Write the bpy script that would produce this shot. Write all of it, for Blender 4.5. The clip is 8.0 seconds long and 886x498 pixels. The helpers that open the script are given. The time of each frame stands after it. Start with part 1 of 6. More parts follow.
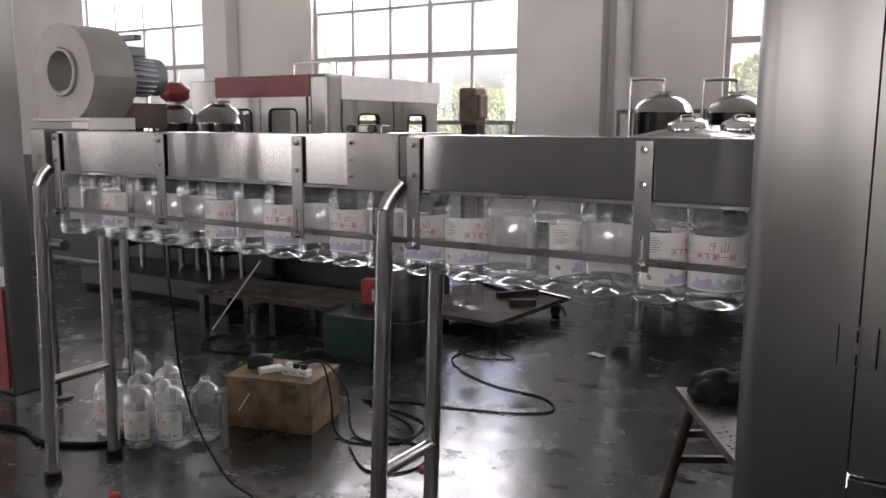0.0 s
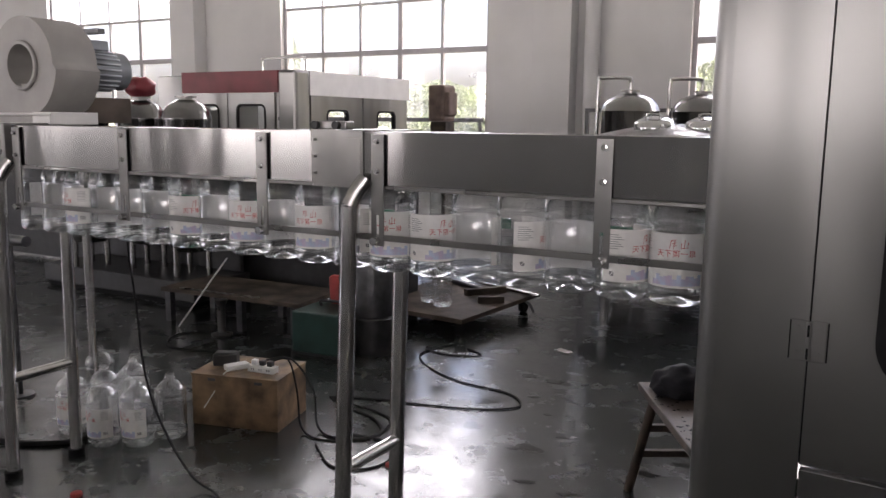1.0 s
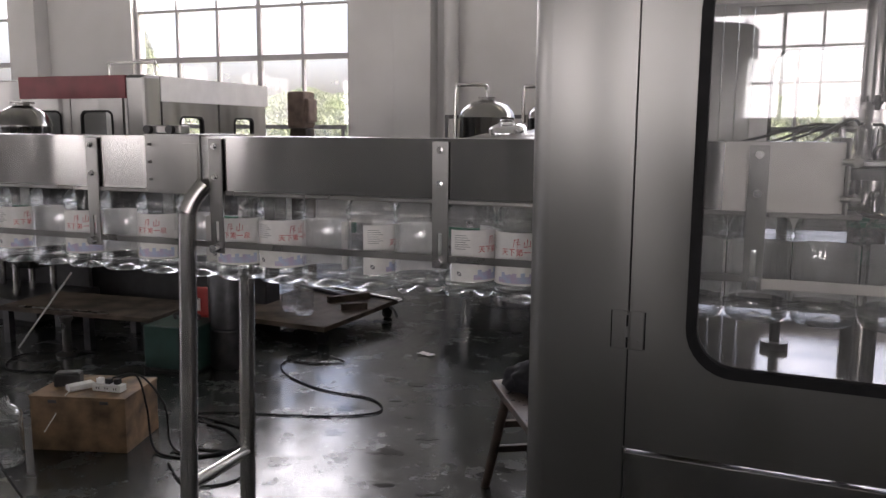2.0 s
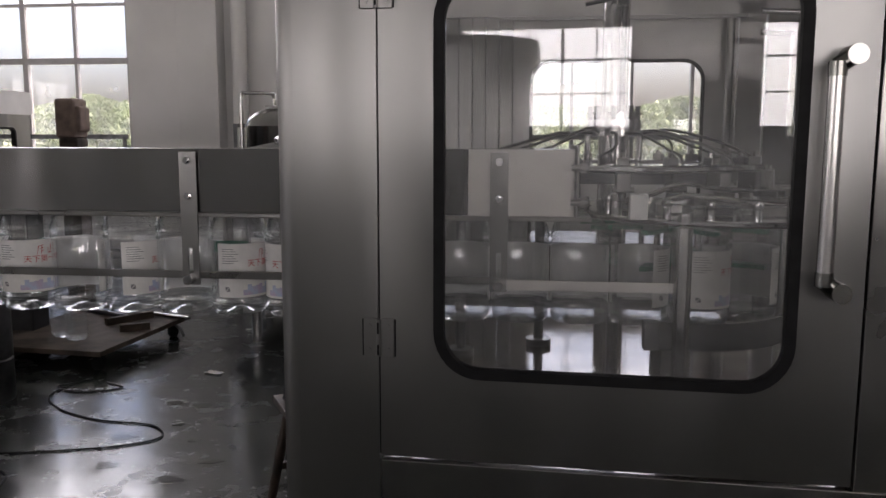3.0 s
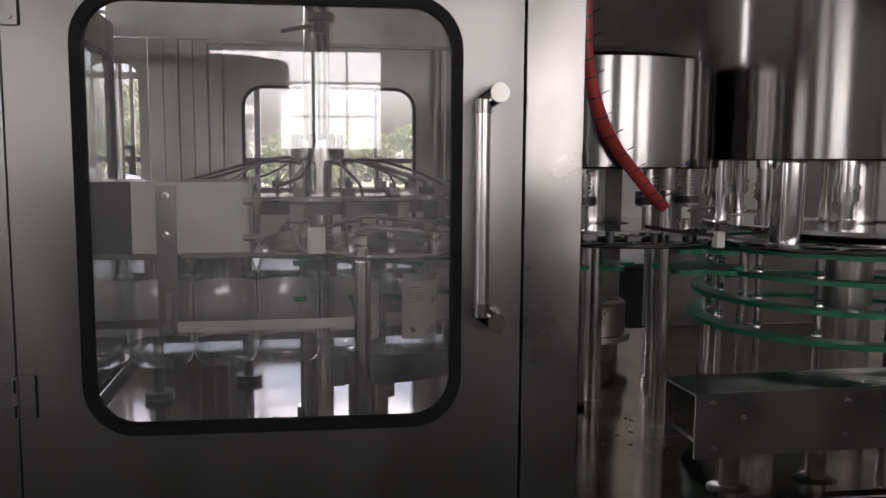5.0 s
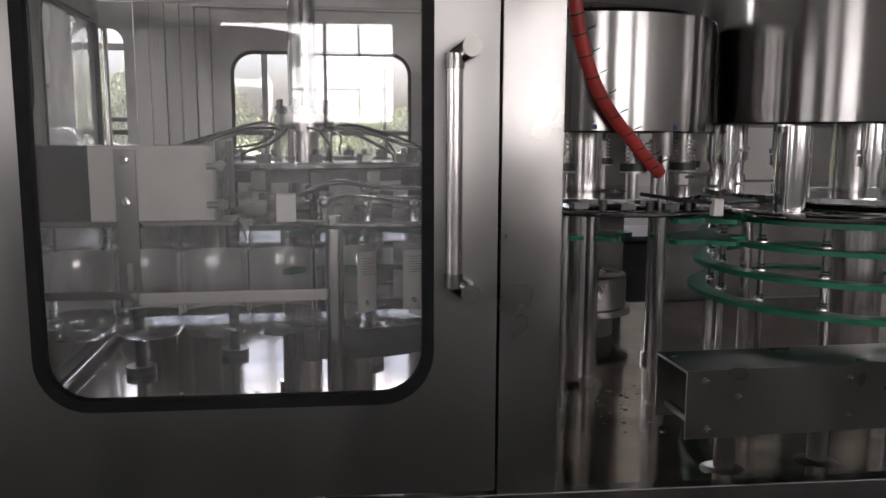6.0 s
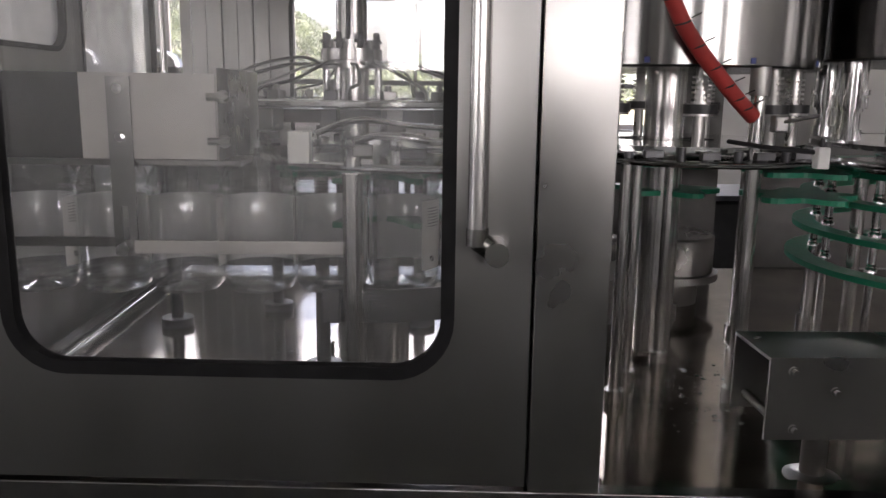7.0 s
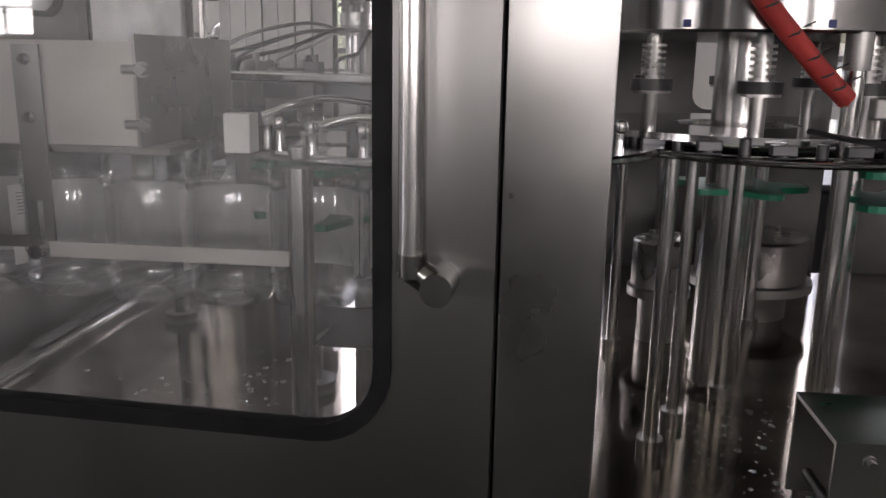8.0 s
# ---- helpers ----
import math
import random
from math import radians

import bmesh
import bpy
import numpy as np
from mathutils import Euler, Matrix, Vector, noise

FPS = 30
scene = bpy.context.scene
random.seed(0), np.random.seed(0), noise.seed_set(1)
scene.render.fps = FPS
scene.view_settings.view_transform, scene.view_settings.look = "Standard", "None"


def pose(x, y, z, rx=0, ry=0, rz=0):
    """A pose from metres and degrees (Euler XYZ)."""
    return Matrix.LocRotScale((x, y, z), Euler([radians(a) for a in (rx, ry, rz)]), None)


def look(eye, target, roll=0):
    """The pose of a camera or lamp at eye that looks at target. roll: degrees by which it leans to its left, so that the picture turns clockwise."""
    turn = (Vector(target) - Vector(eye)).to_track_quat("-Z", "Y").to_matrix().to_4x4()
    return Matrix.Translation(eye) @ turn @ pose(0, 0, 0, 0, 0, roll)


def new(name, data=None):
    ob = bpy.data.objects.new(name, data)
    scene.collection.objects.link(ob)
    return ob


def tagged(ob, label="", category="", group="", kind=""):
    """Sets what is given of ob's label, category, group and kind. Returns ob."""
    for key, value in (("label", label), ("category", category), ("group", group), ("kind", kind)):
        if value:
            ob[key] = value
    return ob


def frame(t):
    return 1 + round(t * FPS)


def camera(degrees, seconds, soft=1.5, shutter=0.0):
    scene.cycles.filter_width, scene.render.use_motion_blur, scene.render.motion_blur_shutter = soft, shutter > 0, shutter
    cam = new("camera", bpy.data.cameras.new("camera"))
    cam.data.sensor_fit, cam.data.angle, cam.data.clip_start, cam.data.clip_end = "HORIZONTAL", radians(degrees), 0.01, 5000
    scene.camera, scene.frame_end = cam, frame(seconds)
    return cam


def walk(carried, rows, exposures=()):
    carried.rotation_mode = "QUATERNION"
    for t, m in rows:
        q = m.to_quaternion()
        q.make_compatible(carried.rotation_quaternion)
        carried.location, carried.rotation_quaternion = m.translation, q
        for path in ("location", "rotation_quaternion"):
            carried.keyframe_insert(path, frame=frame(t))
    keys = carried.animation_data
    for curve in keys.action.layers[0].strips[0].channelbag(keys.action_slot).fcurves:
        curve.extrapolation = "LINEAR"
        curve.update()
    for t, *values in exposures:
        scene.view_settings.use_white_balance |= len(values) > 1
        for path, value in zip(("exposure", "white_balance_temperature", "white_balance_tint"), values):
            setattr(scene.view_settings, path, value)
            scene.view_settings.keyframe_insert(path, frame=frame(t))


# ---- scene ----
cam = camera(57.7, 8.0)
PATH = [
    (0, (3.181, 0.488, 1.495), (2.148, 2.173, 1.19), 0.2),
    (0.5, (3.188, 0.488, 1.495), (2.171, 2.182, 1.188), 0.4),
    (1, (3.205, 0.488, 1.494), (2.234, 2.209, 1.183), 0.6),
    (2.5, (3.338, 0.538, 1.481), (2.872, 2.463, 1.204), 0.2),
    (3, (3.4, 0.564, 1.485), (3.175, 2.533, 1.218), 0.1),
    (3.5, (3.462, 0.583, 1.493), (3.462, 2.567, 1.24), -0.2),
    (4, (3.516, 0.591, 1.501), (3.684, 2.57, 1.265), -0.4),
    (4.5, (3.562, 0.605, 1.507), (3.863, 2.571, 1.29), 0.1),
    (4.7, (3.576, 0.613, 1.512), (3.921, 2.572, 1.3), 0.4),
    (5.8, (3.672, 0.694, 1.489), (4.028, 2.646, 1.241), 0.4),
    (6, (3.697, 0.713, 1.484), (4.007, 2.669, 1.209), 0.2),
    (6.5, (3.758, 0.774, 1.467), (3.921, 2.738, 1.125), 0.2),
    (7, (3.847, 0.948, 1.44), (3.917, 2.909, 1.055), 0.8),
    (7.5, (3.945, 1.123, 1.439), (3.921, 3.076, 1.01), 1.0),
    (8, (4.063, 1.279, 1.446), (3.856, 3.215, 0.988), 1.0),
]
EXPOSURES = [(0.0, 3.46, 6650, 20), (1.2, 3.46, 6650, 20), (2.6, 2.98, 6650, 19), (4.5, 2.8, 6650, 19), (6.0, 3.22, 6600, 18), (8.0, 3.62, 6650, 19)]
walk(cam, [(t, look(eye, target, roll)) for t, eye, target, roll in PATH], EXPOSURES)
NORTH_W, SOUTH_W = 36.0, 56.0

# ---- world, sun, large lights ----
world = bpy.data.worlds.new("world")
scene.world = world
world.use_nodes = True
wn = world.node_tree.nodes
sky = wn.new("ShaderNodeTexSky")
sky.sky_type, sky.sun_disc = "NISHITA", False
sky.sun_elevation, sky.sun_rotation = radians(58), radians(100)
sky.dust_density, sky.air_density, sky.ozone_density = 9.0, 0.8, 0.0
wn["Background"].inputs[1].default_value = 0.15
world.node_tree.links.new(sky.outputs[0], wn["Background"].inputs[0])

sun_data = bpy.data.lights.new("sun", "SUN")
sun_data.energy, sun_data.angle, sun_data.color = 3.0, radians(12), (1.0, 0.96, 0.9)
sun = new("sun", sun_data)
sun.matrix_world = look((0, 0, 0), (-0.6, 0.12, -1.0))

WALL_N, WALL_S, WALL_W, WALL_E, ROOF = 10.94, -14.0, -17.0, 16.0, 6.4
NORTH_WINDOWS = [(-11.75, -8.33), (-5.78, -2.0), (0.82, 7.6)]
# the last south opening is added, unseen, to make up lost fill light
SOUTH_WINDOWS = [(-15.2, -9.6), (-0.13, 3.63), (6.15, 10.2), (11.6, 15.4)]
SOUTH_TOP = 3.94
# west openings are added out of view, to brighten glass and conveyor
WEST_FILL_WINDOWS = [(-12.4, -8.4), (-6.2, -2.2)]


def window_light(name, x0, x1, z0, z1, y, facing, watts):
    data = bpy.data.lights.new(name, "AREA")
    data.shape, data.size, data.size_y, data.energy = "RECTANGLE", x1 - x0, z1 - z0, watts
    data.color = (1.0, 0.985, 0.96)
    ob = new(name, data)
    ob.matrix_world = look(((x0 + x1) / 2, y, (z0 + z1) / 2), ((x0 + x1) / 2, y + facing, (z0 + z1) / 2))
    return ob


for a, b in NORTH_WINDOWS:
    window_light("north_window_light", a, b, 3.3, 5.4, WALL_N + 0.2, -1, NORTH_W)
for a, b in SOUTH_WINDOWS:
    window_light("south_window_light", a, b, 1.0, SOUTH_TOP, WALL_S - 0.2, 1, SOUTH_W * (b - a) / 4.1)


# fill lamps behind the added west openings
for a, b in WEST_FILL_WINDOWS:
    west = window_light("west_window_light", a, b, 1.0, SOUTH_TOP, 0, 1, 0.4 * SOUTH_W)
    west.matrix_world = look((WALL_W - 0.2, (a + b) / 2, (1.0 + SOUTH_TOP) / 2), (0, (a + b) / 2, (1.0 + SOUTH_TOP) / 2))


# ---- materials ----
def material(name, base, rough=0.5, metal=0.0, noise_scale=8.0, vary=0.12, bump=0.0, bump_scale=60.0, stretch=(1, 1, 1), rough_vary=0.1, spec=0.5, random=0.0, tint=None, wave=0.0, spread=None):
    m = bpy.data.materials.new(name)
    m.use_nodes = True
    n, l = m.node_tree.nodes, m.node_tree.links
    p = n["Principled BSDF"]
    p.inputs["Metallic"].default_value = metal
    p.inputs["Specular IOR Level"].default_value = spec
    tc = n.new("ShaderNodeTexCoord")
    mp = n.new("ShaderNodeMapping")
    mp.inputs["Scale"].default_value = stretch
    l.new(tc.outputs["Object"], mp.inputs[0])
    big = n.new("ShaderNodeTexNoise")
    big.inputs["Scale"].default_value, big.inputs["Detail"].default_value = noise_scale, 3 if wave else 6
    fine = n.new("ShaderNodeTexNoise")
    fine.inputs["Scale"].default_value, fine.inputs["Detail"].default_value = bump_scale, 4
    l.new(tc.outputs["Object"], big.inputs["Vector"])
    l.new(mp.outputs[0], fine.inputs["Vector"])
    ramp = n.new("ShaderNodeValToRGB")
    dark = tint or tuple(c * (1 - 2 * vary) for c in base)
    light = tuple(min(1, c * (1 + vary)) for c in base)
    ramp.color_ramp.elements[0].position, ramp.color_ramp.elements[1].position = (0.12, 0.88) if wave else (0.32, 0.68)
    ramp.color_ramp.elements[0].color, ramp.color_ramp.elements[1].color = (*dark, 1), (*light, 1)
    l.new(big.outputs[0], ramp.inputs[0])
    colour = ramp.outputs[0]
    if random:
        info = n.new("ShaderNodeObjectInfo")
        hsv = n.new("ShaderNodeHueSaturation")
        mr = n.new("ShaderNodeMapRange")
        mr.inputs["To Min"].default_value, mr.inputs["To Max"].default_value = 1 - random, 1 + random
        l.new(info.outputs["Random"], mr.inputs["Value"])
        l.new(mr.outputs[0], hsv.inputs["Value"])
        l.new(colour, hsv.inputs["Color"])
        colour = hsv.outputs[0]
    l.new(colour, p.inputs["Base Color"])
    rr = n.new("ShaderNodeMapRange")
    rr.inputs["To Min"].default_value, rr.inputs["To Max"].default_value = max(0.02, rough - rough_vary), min(1, rough + rough_vary)
    mixn = n.new("ShaderNodeMath")
    mixn.operation = "MULTIPLY_ADD"
    mixn.inputs[1].default_value, mixn.inputs[2].default_value = (0.07 if wave else 0.15, 0.0) if metal else (0.5, 0.0)
    l.new(fine.outputs[0], mixn.inputs[0])
    add = n.new("ShaderNodeMath")
    add.operation = "MULTIPLY_ADD"
    add.inputs[1].default_value = (0.9 if wave else 0.85) if metal else 0.5
    l.new(big.outputs[0], add.inputs[0])
    l.new(mixn.outputs[0], add.inputs[2])
    l.new(add.outputs[0], rr.inputs["Value"])
    l.new(rr.outputs[0], p.inputs["Roughness"])
    if spread:
        # brushed finish: gloss drawn out across the brush lines, level or upright
        p.inputs["Anisotropic"].default_value = 0.82 if spread == "up" else 0.75
        if spread == "up":
            way = n.new("ShaderNodeCombineXYZ")
            way.inputs[0].default_value, way.inputs[1].default_value, way.inputs[2].default_value = 0.02, 0.03, 1.0
            l.new(way.outputs[0], p.inputs["Tangent"])
        else:
            geo, way = n.new("ShaderNodeNewGeometry"), n.new("ShaderNodeVectorMath")
            way.operation = "CROSS_PRODUCT"
            way.inputs[1].default_value = (0.02, 0.03, 1.0)
            l.new(geo.outputs["Normal"], way.inputs[0])
            l.new(way.outputs[0], p.inputs["Tangent"])
    if bump and not (wave and bump < 0.002):
        b = n.new("ShaderNodeBump")
        b.inputs["Strength"].default_value, b.inputs["Distance"].default_value = bump, 0.002
        l.new(fine.outputs[0], b.inputs["Height"])
        l.new(b.outputs[0], p.inputs["Normal"])
    if wave:
        # gentle oil-canning of thin sheet
        soft, b2 = n.new("ShaderNodeTexNoise"), n.new("ShaderNodeBump")
        soft.inputs["Scale"].default_value, soft.inputs["Detail"].default_value = 3.2, 1.0
        b2.inputs["Strength"].default_value, b2.inputs["Distance"].default_value = 1.0, wave
        lie = n.new("ShaderNodeMapping")
        lie.inputs["Scale"].default_value = (1.3, 1.3, 0.3)
        l.new(tc.outputs["Object"], lie.inputs[0])
        l.new(lie.outputs[0], soft.inputs["Vector"])
        l.new(soft.outputs[0], b2.inputs["Height"])
        l.new(b2.outputs[0], b.inputs["Normal"] if bump >= 0.002 else p.inputs["Normal"])
    return m


def clear(name, tint, straight=0.08, rough=0.0, haze=0.0, edge=4.0, most=0.9):
    """Thin clear sheet: see-through, with gloss that grows towards grazing angles."""
    m = bpy.data.materials.new(name)
    m.use_nodes = True
    n, l = m.node_tree.nodes, m.node_tree.links
    n.remove(n["Principled BSDF"])
    tr, gl, mx, lw = n.new("ShaderNodeBsdfTransparent"), n.new("ShaderNodeBsdfGlossy"), n.new("ShaderNodeMixShader"), n.new("ShaderNodeLayerWeight")
    tr.inputs[0].default_value = (*tint, 1)
    gl.inputs["Roughness"].default_value = rough
    gl.inputs["Color"].default_value = (0.95, 0.97, 0.97, 1)
    lw.inputs["Blend"].default_value = 0.5
    power, bo = n.new("ShaderNodeMath"), n.new("ShaderNodeMath")
    power.operation, bo.operation, bo.use_clamp = "POWER", "MULTIPLY_ADD", True
    power.inputs[1].default_value, bo.inputs[1].default_value, bo.inputs[2].default_value = edge, most - straight, straight
    l.new(lw.outputs["Facing"], power.inputs[0])
    l.new(power.outputs[0], bo.inputs[0])
    l.new(bo.outputs[0], mx.inputs[0])
    under = tr.outputs[0]
    if haze:
        df, tl, half, m2 = n.new("ShaderNodeBsdfDiffuse"), n.new("ShaderNodeBsdfTranslucent"), n.new("ShaderNodeMixShader"), n.new("ShaderNodeMixShader")
        df.inputs[0].default_value = tl.inputs[0].default_value = (0.85, 0.86, 0.87, 1)
        l.new(df.outputs[0], half.inputs[1])
        l.new(tl.outputs[0], half.inputs[2])
        nz, mr = n.new("ShaderNodeTexNoise"), n.new("ShaderNodeMapRange")
        tc = n.new("ShaderNodeTexCoord")
        l.new(tc.outputs["Object"], nz.inputs["Vector"])
        nz.inputs["Scale"].default_value, nz.inputs["Detail"].default_value = 3.0, 8
        mr.inputs["From Min"].default_value, mr.inputs["From Max"].default_value = 0.35, 0.75
        mr.inputs["To Min"].default_value, mr.inputs["To Max"].default_value = haze * 0.5, haze * 1.5
        l.new(nz.outputs[0], mr.inputs["Value"])
        l.new(mr.outputs[0], m2.inputs[0])
        l.new(tr.outputs[0], m2.inputs[1])
        l.new(half.outputs[0], m2.inputs[2])
        under = m2.outputs[0]
    l.new(under, mx.inputs[1])
    l.new(gl.outputs[0], mx.inputs[2])
    l.new(mx.outputs[0], n["Material Output"].inputs[0])
    return m


STEEL_V = material("brushed_steel_upright", (0.275, 0.271, 0.267), 0.40, 1.0, 2.5, 0.05, 0.001, 60, (26, 26, 0.2), 0.04, wave=0.06, spread="level")
STEEL_H = material("brushed_steel_level", (0.28, 0.276, 0.272), 0.17, 1.0, 2.5, 0.05, 0.001, 60, (0.2, 26, 26), 0.02, wave=0.014, spread="up")
STEEL_OLD = material("scuffed_steel", (0.32, 0.313, 0.305), 0.31, 1.0, 7.0, 0.10, 0.03, 30, (1, 1, 1), 0.14, wave=0.05, spread="level")
# bay sheets: the bay's shade is put into this dark base colour
BAY_STEEL = material("shaded_bay_sheet", (0.12, 0.117, 0.114), 0.40, 0.5, 4.0, 0.2, 0.02, 40, (1, 1, 1), 0.1)
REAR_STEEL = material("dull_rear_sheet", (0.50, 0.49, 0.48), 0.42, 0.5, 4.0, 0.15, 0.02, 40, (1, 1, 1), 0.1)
CHROME = material("polished_steel", (0.62, 0.62, 0.62), 0.12, 1.0, 6.0, 0.05, 0.0, 40, (1, 1, 1), 0.07)
PIPE = material("satin_pipe_steel", (0.55, 0.54, 0.53), 0.22, 1.0, 6.0, 0.08, 0.03, 60, (6, 6, 0.5), 0.08)
DRUM = material("spun_drum_steel", (0.27, 0.266, 0.262), 0.19, 1.0, 3.0, 0.06, 0.015, 30, (0.4, 0.4, 12), 0.05, spread="up")
MOUNT = material("polished_mount_steel", (0.24, 0.24, 0.225), 0.22, 1.0, 6.0, 0.05, 0.0, 40, (1, 1, 1), 0.04)
DECK = material("wet_deck_steel", (0.30, 0.262, 0.225), 0.12, 1.0, 5.0, 0.25, 0.03, 25, (1, 1, 1), 0.06)
DARK_METAL = material("dark_machined_metal", (0.10, 0.10, 0.105), 0.38, 0.8, 12.0, 0.2, 0.05, 60)
BLACK = material("black_plastic", (0.022, 0.022, 0.024), 0.45, 0.0, 15.0, 0.2, 0.05, 80)
RUBBER = material("black_rubber", (0.012, 0.012, 0.013), 0.6, 0.0, 20.0, 0.2, 0.08, 90, spec=0.15)
GREEN = material("green_nylon", (0.012, 0.20, 0.115), 0.32, 0.0, 14.0, 0.12, 0.04, 70)
RED = material("red_plastic", (0.40, 0.045, 0.04), 0.42, 0.0, 12.0, 0.15, 0.05, 60)
RED_BAND = material("dark_red_panel", (0.22, 0.03, 0.04), 0.45, 0.0, 5.0, 0.12, 0.0, 40)
WHITE_PANEL = material("white_panel", (0.72, 0.71, 0.70), 0.4, 0.0, 4.0, 0.06, 0.0, 40)
WHITE_PLASTIC = material("white_plastic", (0.72, 0.72, 0.70), 0.4, 0.0, 20.0, 0.06, 0.03, 70)
FILM_PLATE = material("film_covered_plate", (0.50, 0.48, 0.455), 0.42, 0.25, 6.0, 0.10, 0.03, 30, (1, 1, 1), 0.1)
PAPER = material("label_paper", (0.84, 0.83, 0.81), 0.6, 0.0, 30.0, 0.04, 0.0, 40)
INK_RED = material("red_ink", (0.55, 0.03, 0.03), 0.6, 0.0, 30.0, 0.1)
INK_GREY = material("grey_ink", (0.22, 0.22, 0.23), 0.6, 0.0, 30.0, 0.1)
INK_BLUE = material("pale_blue_ink", (0.42, 0.55, 0.68), 0.6, 0.0, 40.0, 0.15, tint=(0.55, 0.45, 0.6))
NUMBER_BLUE = material("blue_sticker", (0.02, 0.03, 0.13), 0.5, 0.0, 30.0, 0.1)
WOOD = material("plywood", (0.225, 0.145, 0.082), 0.6, 0.0, 9.0, 0.36, 0.15, 30, (1.5, 14, 14))
OLD_WOOD = material("dark_worn_wood", (0.075, 0.05, 0.038), 0.5, 0.0, 9.0, 0.35, 0.2, 30, (10, 2, 10))
RUSTY = material("rusty_dark_plate", (0.085, 0.066, 0.052), 0.72, 0.0, 5.0, 0.42, 0.3, 30, spec=0.25)
FAN_PAINT = material("grey_fan_paint", (0.33, 0.315, 0.30), 0.45, 0.0, 5.0, 0.1, 0.05, 50)
MOTOR_PAINT = material("grey_motor_paint", (0.26, 0.28, 0.30), 0.45, 0.2, 8.0, 0.12, 0.05, 50)
WALL_PAINT = material("wall_paint", (0.62, 0.61, 0.61), 0.8, 0.0, 0.8, 0.05, 0.08, 40, spec=0.3)
DADO = material("glare_wall_paint", (0.42, 0.43, 0.425), 0.6, 0.0, 1.5, 0.15, 0.05, 40)
CEILING_PAINT = material("ceiling_paint", (0.60, 0.60, 0.59), 0.85, 0.0, 1.0, 0.06, 0.05, 30)
FRAME_WHITE = material("window_frame_white", (0.45, 0.43, 0.44), 0.5, 0.0, 6.0, 0.08, 0.02, 50)
DARK_GREEN = material("dark_green_enamel", (0.02, 0.06, 0.05), 0.4, 0.0, 8.0, 0.15, 0.05, 60)
WET = material("wet_grime", (0.014, 0.014, 0.014), 0.12, 0.0, 12.0, 0.3, 0.1, 60, spec=0.3)
SACKING = material("brown_wrapping", (0.17, 0.125, 0.105), 0.8, 0.0, 10.0, 0.2, 0.3, 50)
CLOTH = material("black_cloth", (0.02, 0.02, 0.026), 0.9, 0.0, 14.0, 0.3, 0.4, 90)
GROUND = material("ground_soil", (0.13, 0.14, 0.08), 0.9, 0.0, 0.7, 0.3, 0.3, 6)
LEAF = material("leaf", (0.12, 0.15, 0.075), 0.6, 0.0, 0.8, 0.35, 0.0, 8)
BARK = material("bark", (0.10, 0.075, 0.05), 0.9, 0.0, 6.0, 0.25, 0.3, 30)
# door glass haze: smears, plus a painted stand-in for the reflection veil
GLASS = clear("door_glass", (0.95, 0.955, 0.955), 0.066, 0.0, 0.20)
# window haze pales the view outside, a painted glare as well as dust
WINDOW_GLASS = clear("window_glass", (0.95, 0.96, 0.96), 0.07, 0.0, 0.22)
PET = clear("clear_bottle_plastic", (0.93, 0.935, 0.94), 0.11, 0.0, 0.035, 2.0, 0.95)
# thick base: its dark tint also stands in for refraction
PET_BASE = clear("thick_bottle_plastic", (0.76, 0.765, 0.77), 0.20, 0.0, 0.04, 1.8, 0.95)
# side glass: painted haze mutes the bright windows behind and spreads their light
SIDE_GLASS = clear("hazed_side_glass", (0.85, 0.86, 0.86), 0.08, 0.0, 0.65)
ACRYLIC = clear("acrylic_window", (0.80, 0.83, 0.84), 0.06, 0.02, 0.08)


def let_light_through(m, share):
    """Mixes a translucent layer of the same colour into a thin material."""
    n, l = m.node_tree.nodes, m.node_tree.links
    p, out = n["Principled BSDF"], n["Material Output"]
    t, mx = n.new("ShaderNodeBsdfTranslucent"), n.new("ShaderNodeMixShader")
    l.new(p.inputs["Base Color"].links[0].from_socket, t.inputs[0])
    mx.inputs[0].default_value = share
    l.new(p.outputs[0], mx.inputs[1])
    l.new(t.outputs[0], mx.inputs[2])
    l.new(mx.outputs[0], out.inputs[0])


let_light_through(PAPER, 0.18)
let_light_through(LEAF, 0.5)


